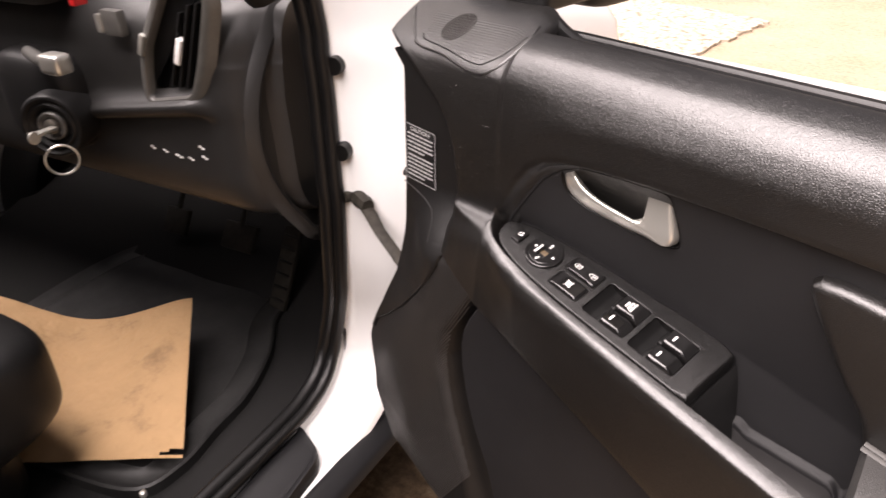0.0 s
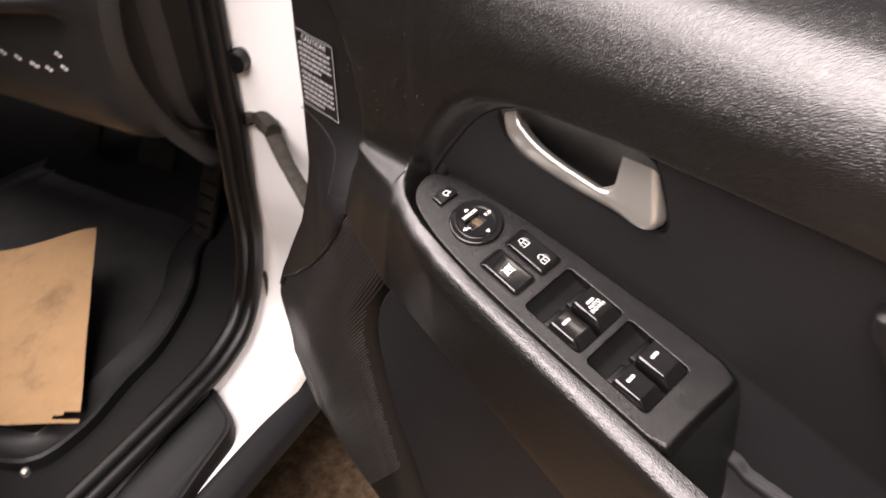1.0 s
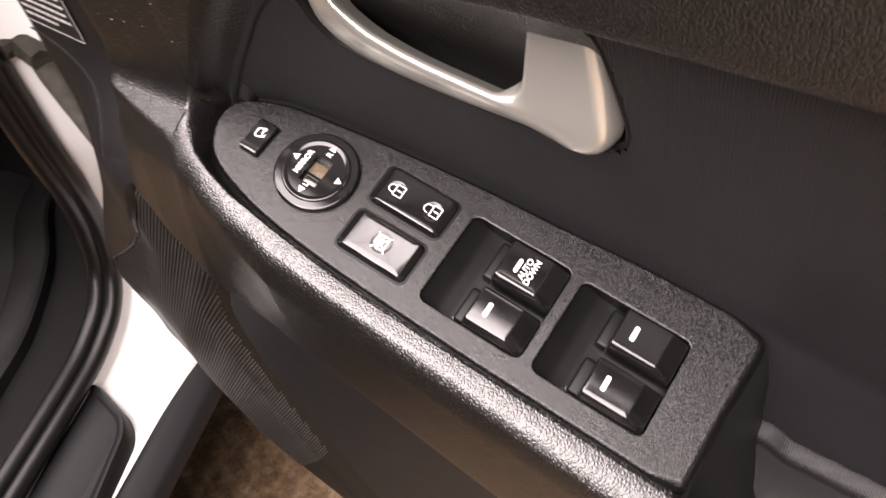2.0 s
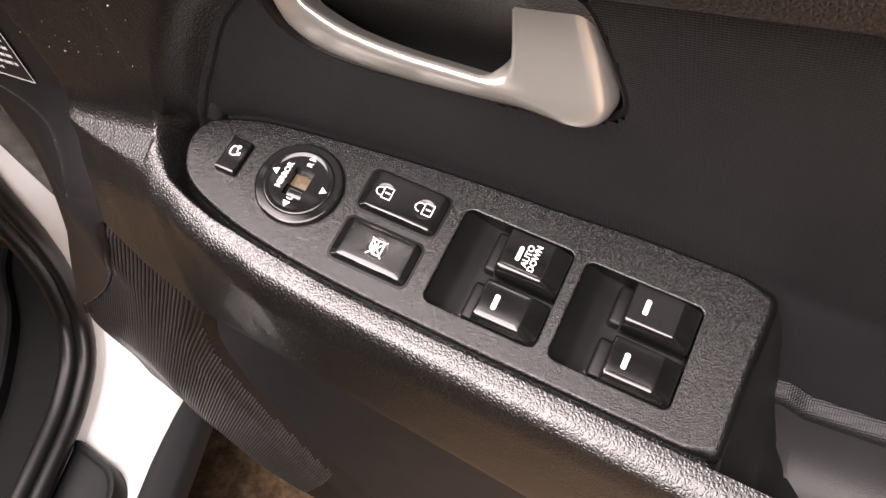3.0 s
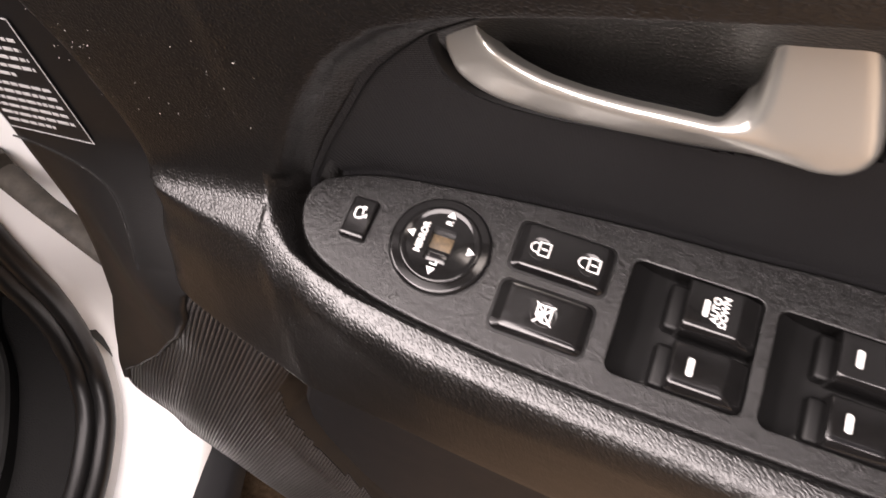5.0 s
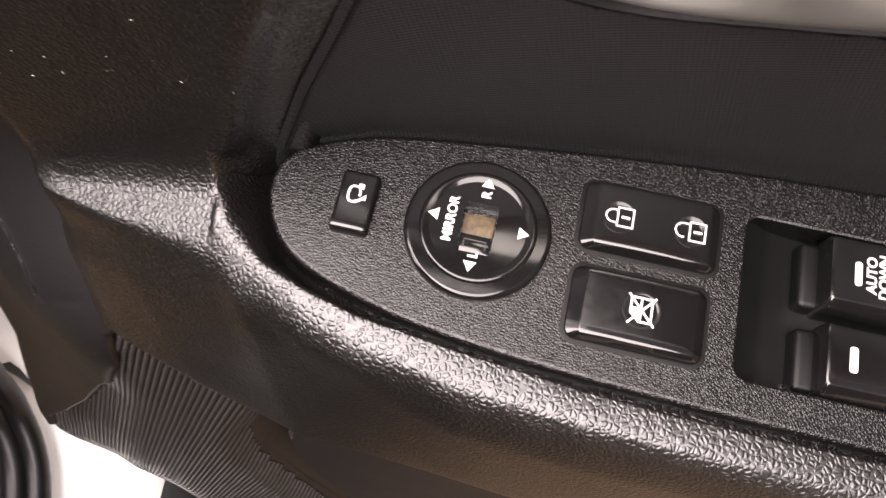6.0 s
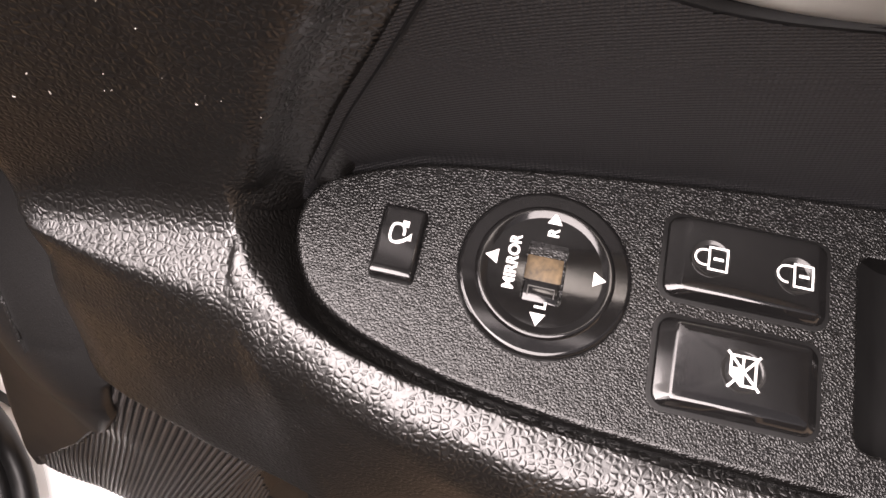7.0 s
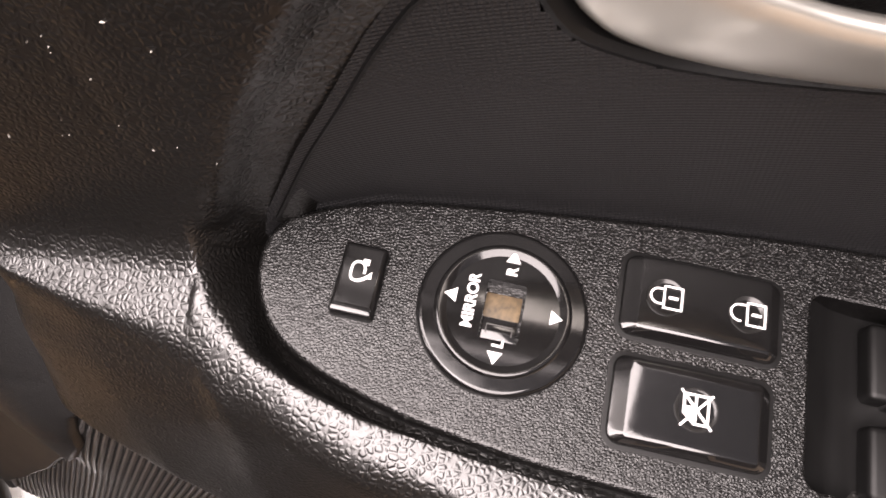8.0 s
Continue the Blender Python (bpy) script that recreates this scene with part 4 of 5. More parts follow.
# grab handle: a flat face with a rounded edge
hedge = [tuple(p) for p in spline([(0.300, 0.760), (0.2896, 0.812), (0.2833, 0.838), (0.2755, 0.873), (0.2684, 0.8876), (0.2558, 0.9044), (0.2394, 0.9315), (0.2257, 0.9564), (0.2236, 0.9640), (0.2270, 0.9695), (0.2350, 0.9705), (0.2482, 0.9705), (0.2678, 0.9680), (0.3076, 0.9625), (0.40, 0.950), (0.80, 0.905)], 120)]
H = np.array(hedge)
ht = np.gradient(H, axis=0)
ht /= np.linalg.norm(ht, axis=1)[:, None]
hn = np.stack([ht[:, 1], -ht[:, 0]], 1)          # into the face
rows = []
for d, y in ((-0.0030, 0.045), (-0.0022, 0.018), (-0.0012, 0.009), (0.0, 0.0048), (0.0014, 0.0024), (0.0032, 0.0009), (0.0055, 0.0002), (0.0080, 0.0)):
    rows.append([(p[0] + n_[0] * d, y, p[1] + n_[1] * d) for p, n_ in zip(H, hn)])
pts, faces = grid(rows)
k0, w0 = 7 * 120, len(pts)
pts += [(0.80, 0.0, 0.76), (0.31, 0.0, 0.76)]
faces.append(tuple(range(k0, k0 + 120)) + (w0, w0 + 1))
part("grab_handle", (pts, faces), M_TRIM, door, "black grab handle moulding with a rounded top edge", sharp=30)

# armrest pad behind it, with a double seam
def pad_top(x):
    return 0.869 - 0.2 * (x - 0.279) if x < 0.36 else 0.8528 - 0.08 * (x - 0.36)


rows = []
for u in np.linspace(0, 1, 60):
    row = []
    for y, h in ((0.004, 0.0), (-0.0004, 0.0), (-0.0055, 0.0004), (-0.012, 0.0), (-0.025, -0.0005), (-0.045, 0.001), (-0.058, 0.006), (-0.066, 0.018), (-0.068, 0.04), (-0.064, 0.08)):
        x0 = 0.2800 - 0.21 * min(y, 0.0)
        x = x0 + (0.80 - x0) * u**1.6
        row.append((x, y, pad_top(x) - h - 0.012 * (1 - smooth01(0.0, 0.005, x - x0)) ** 2))
    rows.append(row)
rows.insert(0, [(x - 0.001, y, z - 0.09) for x, y, z in rows[0]])
part("armrest_pad", grid(rows), M_PAD, door, "grey-black leather armrest pad, scuffed")
for dy in (-0.0026, -0.0082):
    path = [(x, dy, pad_top(x) + 0.0002) for x in np.linspace(0.2815, 0.79, 260)]
    part("seam_band", tube(path, [0.0023 * (1 + 0.10 * (i % 2)) for i in range(260)], 8, 0.35), M_THREAD, door, "grey stitched seam band")

# tweeter field on the front of the trim: a rim and fine ribs that follow the surface
def on_trim(x, s, lift):
    """A point of the trim, s from 0 at the belt to 1 down the face, lifted off it."""
    sec = pchip(section_front(x)[:6], 40)
    k = s * (len(sec) - 2)
    i = int(k)
    (y0, z0), (y1, z1) = sec[i], sec[i + 1]
    n = np.array([z1 - z0, -(y1 - y0)])
    n = n / np.linalg.norm(n)
    y, z = y0 + (y1 - y0) * (k - i) + n[0] * lift, z0 + (z1 - z0) * (k - i) + n[1] * lift
    return (x, y, z)


rim_path = spline([(-0.218, 0.34), (-0.186, 0.492), (-0.170, 0.543), (-0.130, 0.558), (-0.090, 0.590), (-0.074, 0.575), (-0.060, 0.497), (-0.056, 0.372), (-0.060, 0.276)], 70)
part("tweeter_rim", tube([on_trim(x, s_, 0.0001) for x, s_ in rim_path], 0.0013, 6), M_TRIM, door, "raised rim of the tweeter field")
part("tweeter_ledge", tube([on_trim(x, s_, 0.0001) for x, s_ in spline([(-0.176, 0.480), (-0.166, 0.508), (-0.128, 0.528), (-0.092, 0.549), (-0.080, 0.535), (-0.066, 0.462), (-0.060, 0.352)], 60)], 0.0007, 5), M_WELL, door, "thin dark line round the tweeter field")
for i in range(14):
    s_ = 0.345 + i * 0.0138
    x0 = np.interp(s_, [0.30, 0.48, 0.51, 0.53], [-0.190, -0.172, -0.160, -0.120])
    x1 = np.interp(s_, [0.30, 0.36, 0.46, 0.52, 0.55], [-0.066, -0.064, -0.070, -0.084, -0.094])
    if x1 - x0 > 0.006:
        part("tweeter_rib", tube([on_trim(x, s_, 0.0) for x in np.linspace(x0, x1, 16)], 0.0003, 5), M_TRIM, door)
part("tweeter_disc", grid([[on_trim(-0.143 + r * 0.017 * math.cos(a), 0.40 + r * 0.088 * math.sin(a), 0.0012 * (1 - r * r)) for a in np.linspace(0, 2 * math.pi, 40)] for r in np.linspace(0.02, 1, 10)]), M_MESH, door, "round tweeter cover, its dark holes painted in the colour")
# door sticker
st = part("sticker", flat_shape([rounded_rect(-0.0235, 0.0235, -0.0315, 0.0315, 0.001, 2)], 0.0003), M_STICKER, door, "black warning sticker with fine white print", Matrix.Translation((-0.1785, 0.0114, 0.940)) @ pose(0, 0, 0, 90, 0, 0) @ pose(0, 0, 0, 0, 0, -4))
SM = WORLD[st] @ Matrix.Translation((0, 0, 0.0004))
fr = []
for a, b, c, d in ((-0.0230, 0.0230, 0.0305, 0.0310), (-0.0230, 0.0230, -0.0310, -0.0305), (-0.0230, -0.0225, -0.031, 0.031), (0.0225, 0.0230, -0.031, 0.031)):
    fr.append([(a, c), (b, c), (b, d), (a, d)])
part("border", flat_shape(fr), M_STICKPRINT, door, "", SM)
writing("CAUTION!", 0.0062, M_STICKPRINT, door, SM @ Matrix.Translation((0, 0.0262, 0)), "printed word")
rng = random.Random(5)
lines = []
y = 0.0200
for i in range(11):
    x, end = -0.0195, rng.choice((0.019, 0.0185, 0.019, 0.012)) if i not in (4, 10) else 0.006
    while x < end:
        ln = min(rng.uniform(0.002, 0.0062), end - x)
        lines.append([(x, y), (x + ln, y), (x + ln, y + 0.0016), (x, y + 0.0016)])
        x += ln + 0.0009
    y -= 0.0045 if i != 4 else 0.0058
part("fine_print", flat_shape(lines), M_STICKPRINT, door, "", SM)

# belt seal and outer skin
rows = []
for x in np.linspace(-0.24, 0.82, 40):
    t, up = smooth01(-0.02, -0.085, x), 0.004 - 0.03 * min(max(x, -0.02), 0.25)
    rows.append([(x, y + 0.030 * t, z + up + 0.010 * t) for y, z in ((0.058, 1.050), (0.0605, 1.067), (0.064, 1.0690), (0.070, 1.068), (0.073, 1.060), (0.074, 1.04))])
part("inner_belt_seal", grid(rows), M_RUBBER, door)
rows = []
for x in np.linspace(-0.24, 0.82, 40):
    up = 0.001 - 0.03 * min(max(x, -0.06), 0.25)
    rows.append([(x, y, z + up) for y, z in ((0.092, 1.03), (0.094, 1.060), (0.098, 1.0645), (0.106, 1.064), (0.110, 1.058), (0.112, 1.045))])
part("outer_belt_seal", grid(rows), M_RUBBER, door)
rows = []
for z in np.linspace(0.36, 1.058, 24):
    bow = 0.112 + 0.045 * math.sin(math.pi * (z - 0.3) / 0.85)
    x0 = np.interp(z, [0.36, 0.40, 0.43, 0.47, 0.53, 0.6], [0.12, 0.0, -0.09, -0.165, -0.235, -0.25])
    rows.append([(x, bow - 0.06 * smooth01(-0.18, -0.26, x), z) for x in np.linspace(x0, 0.82, 40)])
part("door_skin", grid(rows), M_WHITE, door, "white painted outer skin")
rows = [[(x, y, 0.40) for y in np.linspace(0.02, 0.12, 4)] for x in np.linspace(0.0, 0.82, 12)]
part("door_bottom", grid(rows), M_WHITE, door)

# ---- the car ----
def cpart(name, data, mat, parent=None, label="", m=None, sharp=40):
    return part(name, data, mat, parent or car, label, CAR @ (m or Matrix()), sharp)


# the edge of the door opening: (forward, up)
opening = [(0.0, 1.62), (0.085, 1.30), (0.130, 1.06), (0.132, 1.0), (0.133, 0.95), (0.129, 0.88), (0.126, 0.82), (0.128, 0.75), (0.130, 0.70), (0.136, 0.65), (0.142, 0.60), (0.140, 0.56), (0.128, 0.52), (0.100, 0.492), (0.062, 0.476), (0.0, 0.467), (-0.2, 0.462), (-0.6, 0.460), (-1.15, 0.46)]
oc = spline(opening, 180)
tg = np.gradient(oc, axis=0)
tg /= np.linalg.norm(tg, axis=1)[:, None]
nrm = np.stack([-tg[:, 1], tg[:, 0]], 1)
nrm *= np.sign(nrm @ np.array([1.0, -0.6]))[:, None]
oc = oc - nrm * 0.0085


def seal_x(p):
    return np.interp(p[1], [0.44, 0.47, 0.52, 0.56, 0.60, 0.65, 0.70, 0.75, 0.80, 1.1], [-0.066, -0.075, -0.085, -0.080, -0.070, -0.054, -0.044, -0.037, -0.030, -0.030])


rows = []
for p, n_ in zip(oc, nrm):
    s_ = smooth01(0.44, 0.72, p[1])       # 0 on the sill, 1 on the pillar
    xi = seal_x(p)
    sill = [(xi - 0.002, -0.002), (xi + 0.004, 0.024), (-0.042, 0.0305), (-0.032, 0.033), (-0.018, 0.037), (-0.006, 0.040), (0.000, 0.046), (0.002, 0.056), (-0.02, 0.07), (-0.06, 0.08)]
    pillar = [(xi - 0.002, -0.002), (xi + 0.005, 0.007), (xi + 0.014, 0.0125), (-0.002, 0.014), (0.010, 0.014), (0.022, 0.015), (0.034, 0.017), (0.050, 0.022), (0.086, 0.040), (0.136, 0.06)]
    prof = [(a[0] + (b[0] - a[0]) * s_, a[1] + (b[1] - a[1]) * s_) for a, b in zip(sill, pillar)]
    rows.append([(x, p[0] + n_[0] * o, p[1] + n_[1] * o) for x, o in prof])
body = cpart("body_side", grid(rows), M_WHITE, None, "white painted pillar and sill", sharp=60)
cpart("door_seal", tube([(seal_x(p), p[0], p[1]) for p in oc], 0.0095, 12), M_RUBBER, None, "black rubber door seal")
cpart("inner_seal", tube([(seal_x(p) - 0.016, p[0] - n_[0] * 0.004, p[1] - n_[1] * 0.004) for p, n_ in zip(oc, nrm)], 0.011, 12), M_RUBBER)
for z, y in ((0.984, 0.1330), (0.873, 0.1270)):
    bm = bmesh.new()
    bmesh.ops.create_cone(bm, segments=28, radius1=0.0125, radius2=0.011, depth=0.016, cap_ends=True)
    cpart("plug", bm, M_RUBBER, None, "round black plug in the pillar", Matrix.Translation((-0.0185, y, z)) @ pose(0, 0, 0, 90, 0, 12))

# sill cladding
rows = []
for y in np.linspace(0.20, -1.2, 40):
    rows.append([(x, y, z) for x, z in ((-0.003, 0.424), (-0.002, 0.4345), (0.002, 0.4355), (0.010, 0.4325), (0.026, 0.426), (0.033, 0.420), (0.035, 0.408), (0.024, 0.392), (0.000, 0.372), (-0.05, 0.36), (-0.15, 0.34))])
cpart("rocker_cladding", grid(rows), M_CLAD, None, "dark grey rocker cladding")
pl = dense(rounded_poly([(0.006, -0.9), (0.005, -0.15), (-0.005, -0.09), (-0.010, -0.024), (-0.022, -0.006), (-0.074, 0.019), (-0.090, 0.010), (-0.076, -0.2), (-0.076, -0.9)], 0.010), 0.012)
tread = cpart("sill_tread", stacked(pl, [(0, 0.425), (0.0, 0.449), (0.0015, 0.4525), (0.006, 0.4525), (0.008, 0.4505), (0.010, 0.450)]), M_CLAD, None, "dark grey plastic sill tread", sharp=60)
for v in tread.data.vertices:
    v.co.z += 0.012 * smooth01(-0.12, 0.02, v.co.y)

# floor, firewall, kick panel
rows = [[(x, y, 0.385 + 0.10 * smooth01(0.25, 0.6, y) + 0.055 * smooth01(-0.14, -0.075, x) + 0.003 * noise.noise((x * 9, y * 9, 0))) for x in np.linspace(-1.35, -0.062, 50)] for y in np.linspace(-1.2, 0.62, 60)]
cpart("floor", grid(rows), M_CARPET, None, "black carpeted cabin floor")
rows = [[(x, 0.60, z) for x in np.linspace(-1.4, -0.05, 8)] for z in np.linspace(0.40, 1.0, 8)]
cpart("firewall", grid(rows), M_CARPET)
rows = [[(-0.085 - 0.01 * math.sin(z * 20), y, z) for y in np.linspace(0.14, 0.60, 12)] for z in np.linspace(0.40, 0.80, 12)]
cpart("kick_panel", grid(rows), M_STRIP)

# closing shell: roof, far side, back, bonnet and wing
cpart("roof", box(-1.50, -0.05, -1.9, -0.35, 1.58, 1.62, 0.02), M_WHITE)
cpart("far_side", box(-1.56, -1.45, -1.9, 0.6, 0.25, 1.02, 0.02), M_WHITE)
# Unseen panes, lining and pillar, added to keep sky light out of the cabin.
cpart("far_light_block", box(-1.46, -1.45, -1.9, -0.1, 1.02, 1.60, 0.003), M_BLOCK_GLASS, None, "opaque black side glass, unseen, added to block light")
cpart("rear_light_block", box(-0.075, -0.068, -1.86, -1.22, 1.02, 1.58, 0.003), M_BLOCK_GLASS, None, "opaque black rear door glass, unseen, added to block light")
cpart("roof_lining", box(-1.44, -0.08, -1.84, -0.38, 1.555, 1.575, 0.006), M_STRIP, None, "dark roof lining, unseen, added against sky light")
cpart("a_pillar", tube([(-0.075, 0.10, 1.08), (-0.105, -0.06, 1.30), (-0.15, -0.32, 1.58)], 0.034, 12), M_STRIP, None, "dark windscreen pillar, unseen, added to block light")
cpart("rear_wall", box(-1.5, 0.0, -1.95, -1.85, 0.3, 1.6, 0.02), M_STRIP)
rows = []
for y in np.linspace(0.225, 1.22, 40):
    fr_ = smooth01(1.0, 1.22, y)
    rows.append([(0.055 - 0.03 * (1 - smooth01(0.4, 0.9, z)) * 0 + dx - 0.25 * fr_, y, z - 0.12 * smooth01(0.5, 1.22, y) * (z > 0.6)) for dx, z in ((-0.01, 0.32), (0.0, 0.5), (0.005, 0.7), (0.0, 0.86), (-0.015, 0.94), (-0.05, 0.985), (-0.12, 1.01), (-0.4, 1.04), (-0.8, 1.05))])
cpart("front_wing", grid(rows), M_WHITE, None, "white front wing and bonnet")

# dashboard
dash = thing("dashboard", CAR @ Matrix.Translation((-0.5, 0.2, 0.6)), label="black dashboard with air vent and ignition lock")
dash.parent, dash.matrix_parent_inverse = car, CAR.inverted()


def dpart(name, data, mat, label="", m=None, sharp=40):
    return part(name, data, mat, dash, label, CAR @ (m or Matrix()), sharp)


rows = []
for x in np.linspace(-1.40, -0.088, 90):
    k = smooth01(-0.175, -0.088, x)
    prof = [(0.30, 0.72), (0.20, 0.735), (0.12, 0.757), (0.082, 0.776), (0.066, 0.80), (0.060, 0.835), (0.060, 0.872), (0.062, 0.884), (0.046, 0.892), (0.043, 0.902), (0.056, 0.912), (0.066, 0.93), (0.064, 0.97), (0.066, 1.01), (0.09, 1.05), (0.16, 1.075), (0.30, 1.08), (0.55, 1.06)]
    soft = [(0.30, 0.72), (0.20, 0.735), (0.12, 0.757), (0.082, 0.776), (0.066, 0.80), (0.060, 0.835), (0.060, 0.860), (0.060, 0.875), (0.059, 0.885), (0.059, 0.895), (0.060, 0.912), (0.062, 0.93), (0.064, 0.97), (0.068, 1.01), (0.09, 1.05), (0.16, 1.075), (0.30, 1.08), (0.55, 1.06)]
    led = smooth01(-0.165, -0.20, x) * smooth01(-0.44, -0.40, x)
    sec = np.array(prof) * led + np.array(soft) * (1 - led)
    rise = 0.16 * (min(max(x, -0.42), -0.16) + 0.40)          # the ledge climbs towards the door
    rows.append([(x, y + 0.050 * k * k, z + rise * smooth01(0.84, 0.89, z) * smooth01(1.0, 0.93, z)) for y, z in pchip(sec, 4)])
dpart("dash_body", grid(rows), M_DASH)
cap = [(0.170, 1.055), (0.122, 1.012), (0.088, 0.965), (0.073, 0.92), (0.072, 0.875), (0.09, 0.82), (0.125, 0.765), (0.165, 0.725), (0.26, 0.72), (0.28, 0.9), (0.26, 1.055)]
cl = [tuple(p) for p in spline(cap, 70, closed=True)][::-1]
pts, faces = stacked(cl, [(0, -0.17), (0.0, -0.106), (0.003, -0.098), (0.008, -0.096), (0.014, -0.099), (0.022, -0.108)])
dpart("end_cap", ([(h, a, b) for a, b, h in pts], faces), M_DASH, "rounded dashboard end cap")

# air vent: a leaning opening with a satin frame, upright fins and a bright tab
VENT = Matrix.Translation((0, 0.060, 0)) @ pose(0, 0, 0, 90, 0, 0)
mouth = rounded_poly([(-0.279, 0.931), (-0.196, 0.946), (-0.170, 0.995), (-0.140, 1.070), (-0.155, 1.086), (-0.200, 1.084), (-0.236, 1.035), (-0.262, 1.000), (-0.273, 0.965)], 0.012, 5)
M_SATIN = material("vent_satin", (0.030, 0.0295, 0.029), 0.38, 0.2)
varied(M_SATIN, (0.10, 0.097, 0.09), 0.15, 40)
dpart("vent_frame", grid([[(x, y, h) for x, y in shrink(mouth, d)] for d, h in ((-0.020, -0.006), (-0.014, 0.004), (-0.007, 0.0085), (-0.002, 0.0080), (0.0005, 0.004), (0.0015, -0.014))], wrap=True), M_SATIN, "satin grey vent frame", VENT)
dpart("vent_well", stacked(mouth, [(0.0, -0.004), (0.02, -0.004)]), M_WELL, "", VENT)
lean = math.degrees(math.atan2(0.056, 0.128))
for x, top in ((-0.236, 0.055), (-0.222, 0.066), (-0.208, 0.070), (-0.194, 0.070)):
    dpart("vent_fin", box(-0.0013, 0.0013, -0.050, top, -0.006, 0.004, 0.0006), M_DARK, "", VENT @ pose(x + 0.024, 1.0, 0, 0, 0, -lean))
dpart("vent_tab", box(-0.0045, 0.0045, -0.018, 0.018, -0.004, 0.0075, 0.002), M_MARK, "bright vent tab", VENT @ pose(-0.2035, 1.002, 0, 0, 0, -lean))
dpart("vent_wheel", box(-0.0045, 0.0045, -0.015, 0.015, -0.002, 0.012, 0.002), M_SILVER, "silver thumb wheel", VENT @ pose(-0.2655, 1.006, 0, 0, 0, -lean))

# dimmer switch, signs, ignition
dpart("dimmer_switch", box(-0.335, -0.300, 0.050, 0.064, 1.012, 1.046, 0.004), M_SATIN, "grey dimmer switch")
dpart("dimmer_wheel", box(-0.345, -0.335, 0.048, 0.060, 1.015, 1.040, 0.003), M_SILVER)
rng = random.Random(9)
for i, (x, z) in enumerate(((-0.306, 0.857), (-0.281, 0.8555), (-0.255, 0.852), (-0.231, 0.852), (-0.2055, 0.8725), (-0.203, 0.8585))):
    wd = 0.0055 if i != 2 else 0.008
    dpart("switch_sign", merged(flat_shape([[(x - wd, z - 0.001), (x + wd * 0.2, z - 0.002), (x + wd * 0.1, z + 0.001), (x - wd * 0.8, z + 0.002)], [(x - wd * 0.1, z - 0.004), (x + wd, z - 0.003), (x + wd * 0.9, z - 0.0005), (x, z - 0.001)]], 0.0004)), M_MARK, "white switch sign", pose(0, 0, 0, 90, 0, 0) @ Matrix.Translation((0, 0, -0.0592)))
SHROUD = Matrix.Translation((-0.510, 0.055, 0.905))
bm = bmesh.new()
bmesh.ops.create_cube(bm, size=1.0)
bmesh.ops.subdivide_edges(bm, edges=bm.edges[:], cuts=8, use_grid_fill=True)
for v in bm.verts:
    a = v.co * 2
    a = a / (abs(a.x) ** 4 + abs(a.y) ** 4 + abs(a.z) ** 4) ** 0.25
    v.co = (a.x * 0.085, a.y * 0.05 + 0.01, a.z * 0.075)
dpart("column_shroud", bm, M_DARK, "black steering column shroud", SHROUD, 80)
LOCK = Matrix.Translation((-0.437, 0.0, 0.888)) @ pose(0, 0, 0, 90, 0, 25)
circle = lambda r, n=40: [(r * math.cos(a), r * math.sin(a)) for a in np.linspace(0, 2 * math.pi, n, endpoint=False)]
dpart("ignition_bezel", stacked(circle(0.047), [(0, -0.06), (0, -0.003), (0.003, 0.003), (0.006, 0.004), (0.009, 0.001), (0.012, 0.000), (0.015, 0.0025), (0.018, 0.001), (0.022, -0.005)]), M_DARK, "black ignition bezel", LOCK)
dpart("ignition_ring", stacked(circle(0.021), [(0, -0.01), (0, 0.001), (0.002, 0.003), (0.005, 0.002), (0.008, -0.001)]), M_SATIN, "grey ignition ring", LOCK)
dpart("ignition_barrel", stacked(circle(0.011), [(0, -0.01), (0.0005, 0.004), (0.002, 0.005)]), M_STEEL, "steel lock barrel", LOCK)
dpart("stalk", tube([(-0.47, 0.02, 0.985), (-0.40, -0.010, 0.990), (-0.365, -0.018, 0.992)], 0.009, 12), M_SATIN, "control stalk")
dpart("stalk_end", box(-0.366, -0.328, -0.034, -0.008, 0.980, 1.006, 0.007, 3), M_SILVER, "satin silver stalk end")
dpart("cluster_hood", box(-0.95, -0.42, 0.02, 0.16, 1.045, 1.15, 0.03, 4), M_DASH, "black instrument hood")

M_RED = material("red_telltale", (0.6, 0.02, 0.02), 0.4)
dpart("warning_lamp", box(-0.362, -0.350, 0.030, 0.050, 1.052, 1.075, 0.003), M_RED, "small red warning lamp")

# key and ring in the lock
key = thing("key_ring", CAR @ Matrix.Translation((-0.43, -0.012, 0.87)), label="car key with a steel split ring in the lock", category="key")
part("key", box(-0.434, -0.420, -0.034, -0.002, 0.8855, 0.8905, 0.0015), M_SILVER, key, "", CAR)
part("key_bow", stacked(circle(0.009, 24), [(0, -0.0015), (0, 0.0015), (0.0006, 0.002), (0.004, 0.002)]), M_SILVER, key, "", CAR @ Matrix.Translation((-0.423, -0.038, 0.886)) @ pose(0, 0, 0, 0, 90, 0))
part("split_ring", tube([(-0.386 + 0.011 * math.cos(a), -0.030 + 0.018 * math.cos(a), 0.857 + 0.021 * math.sin(a)) for a in np.linspace(0, 2 * math.pi, 48)], 0.0017, 8), M_SILVER, key, "steel split ring", CAR)

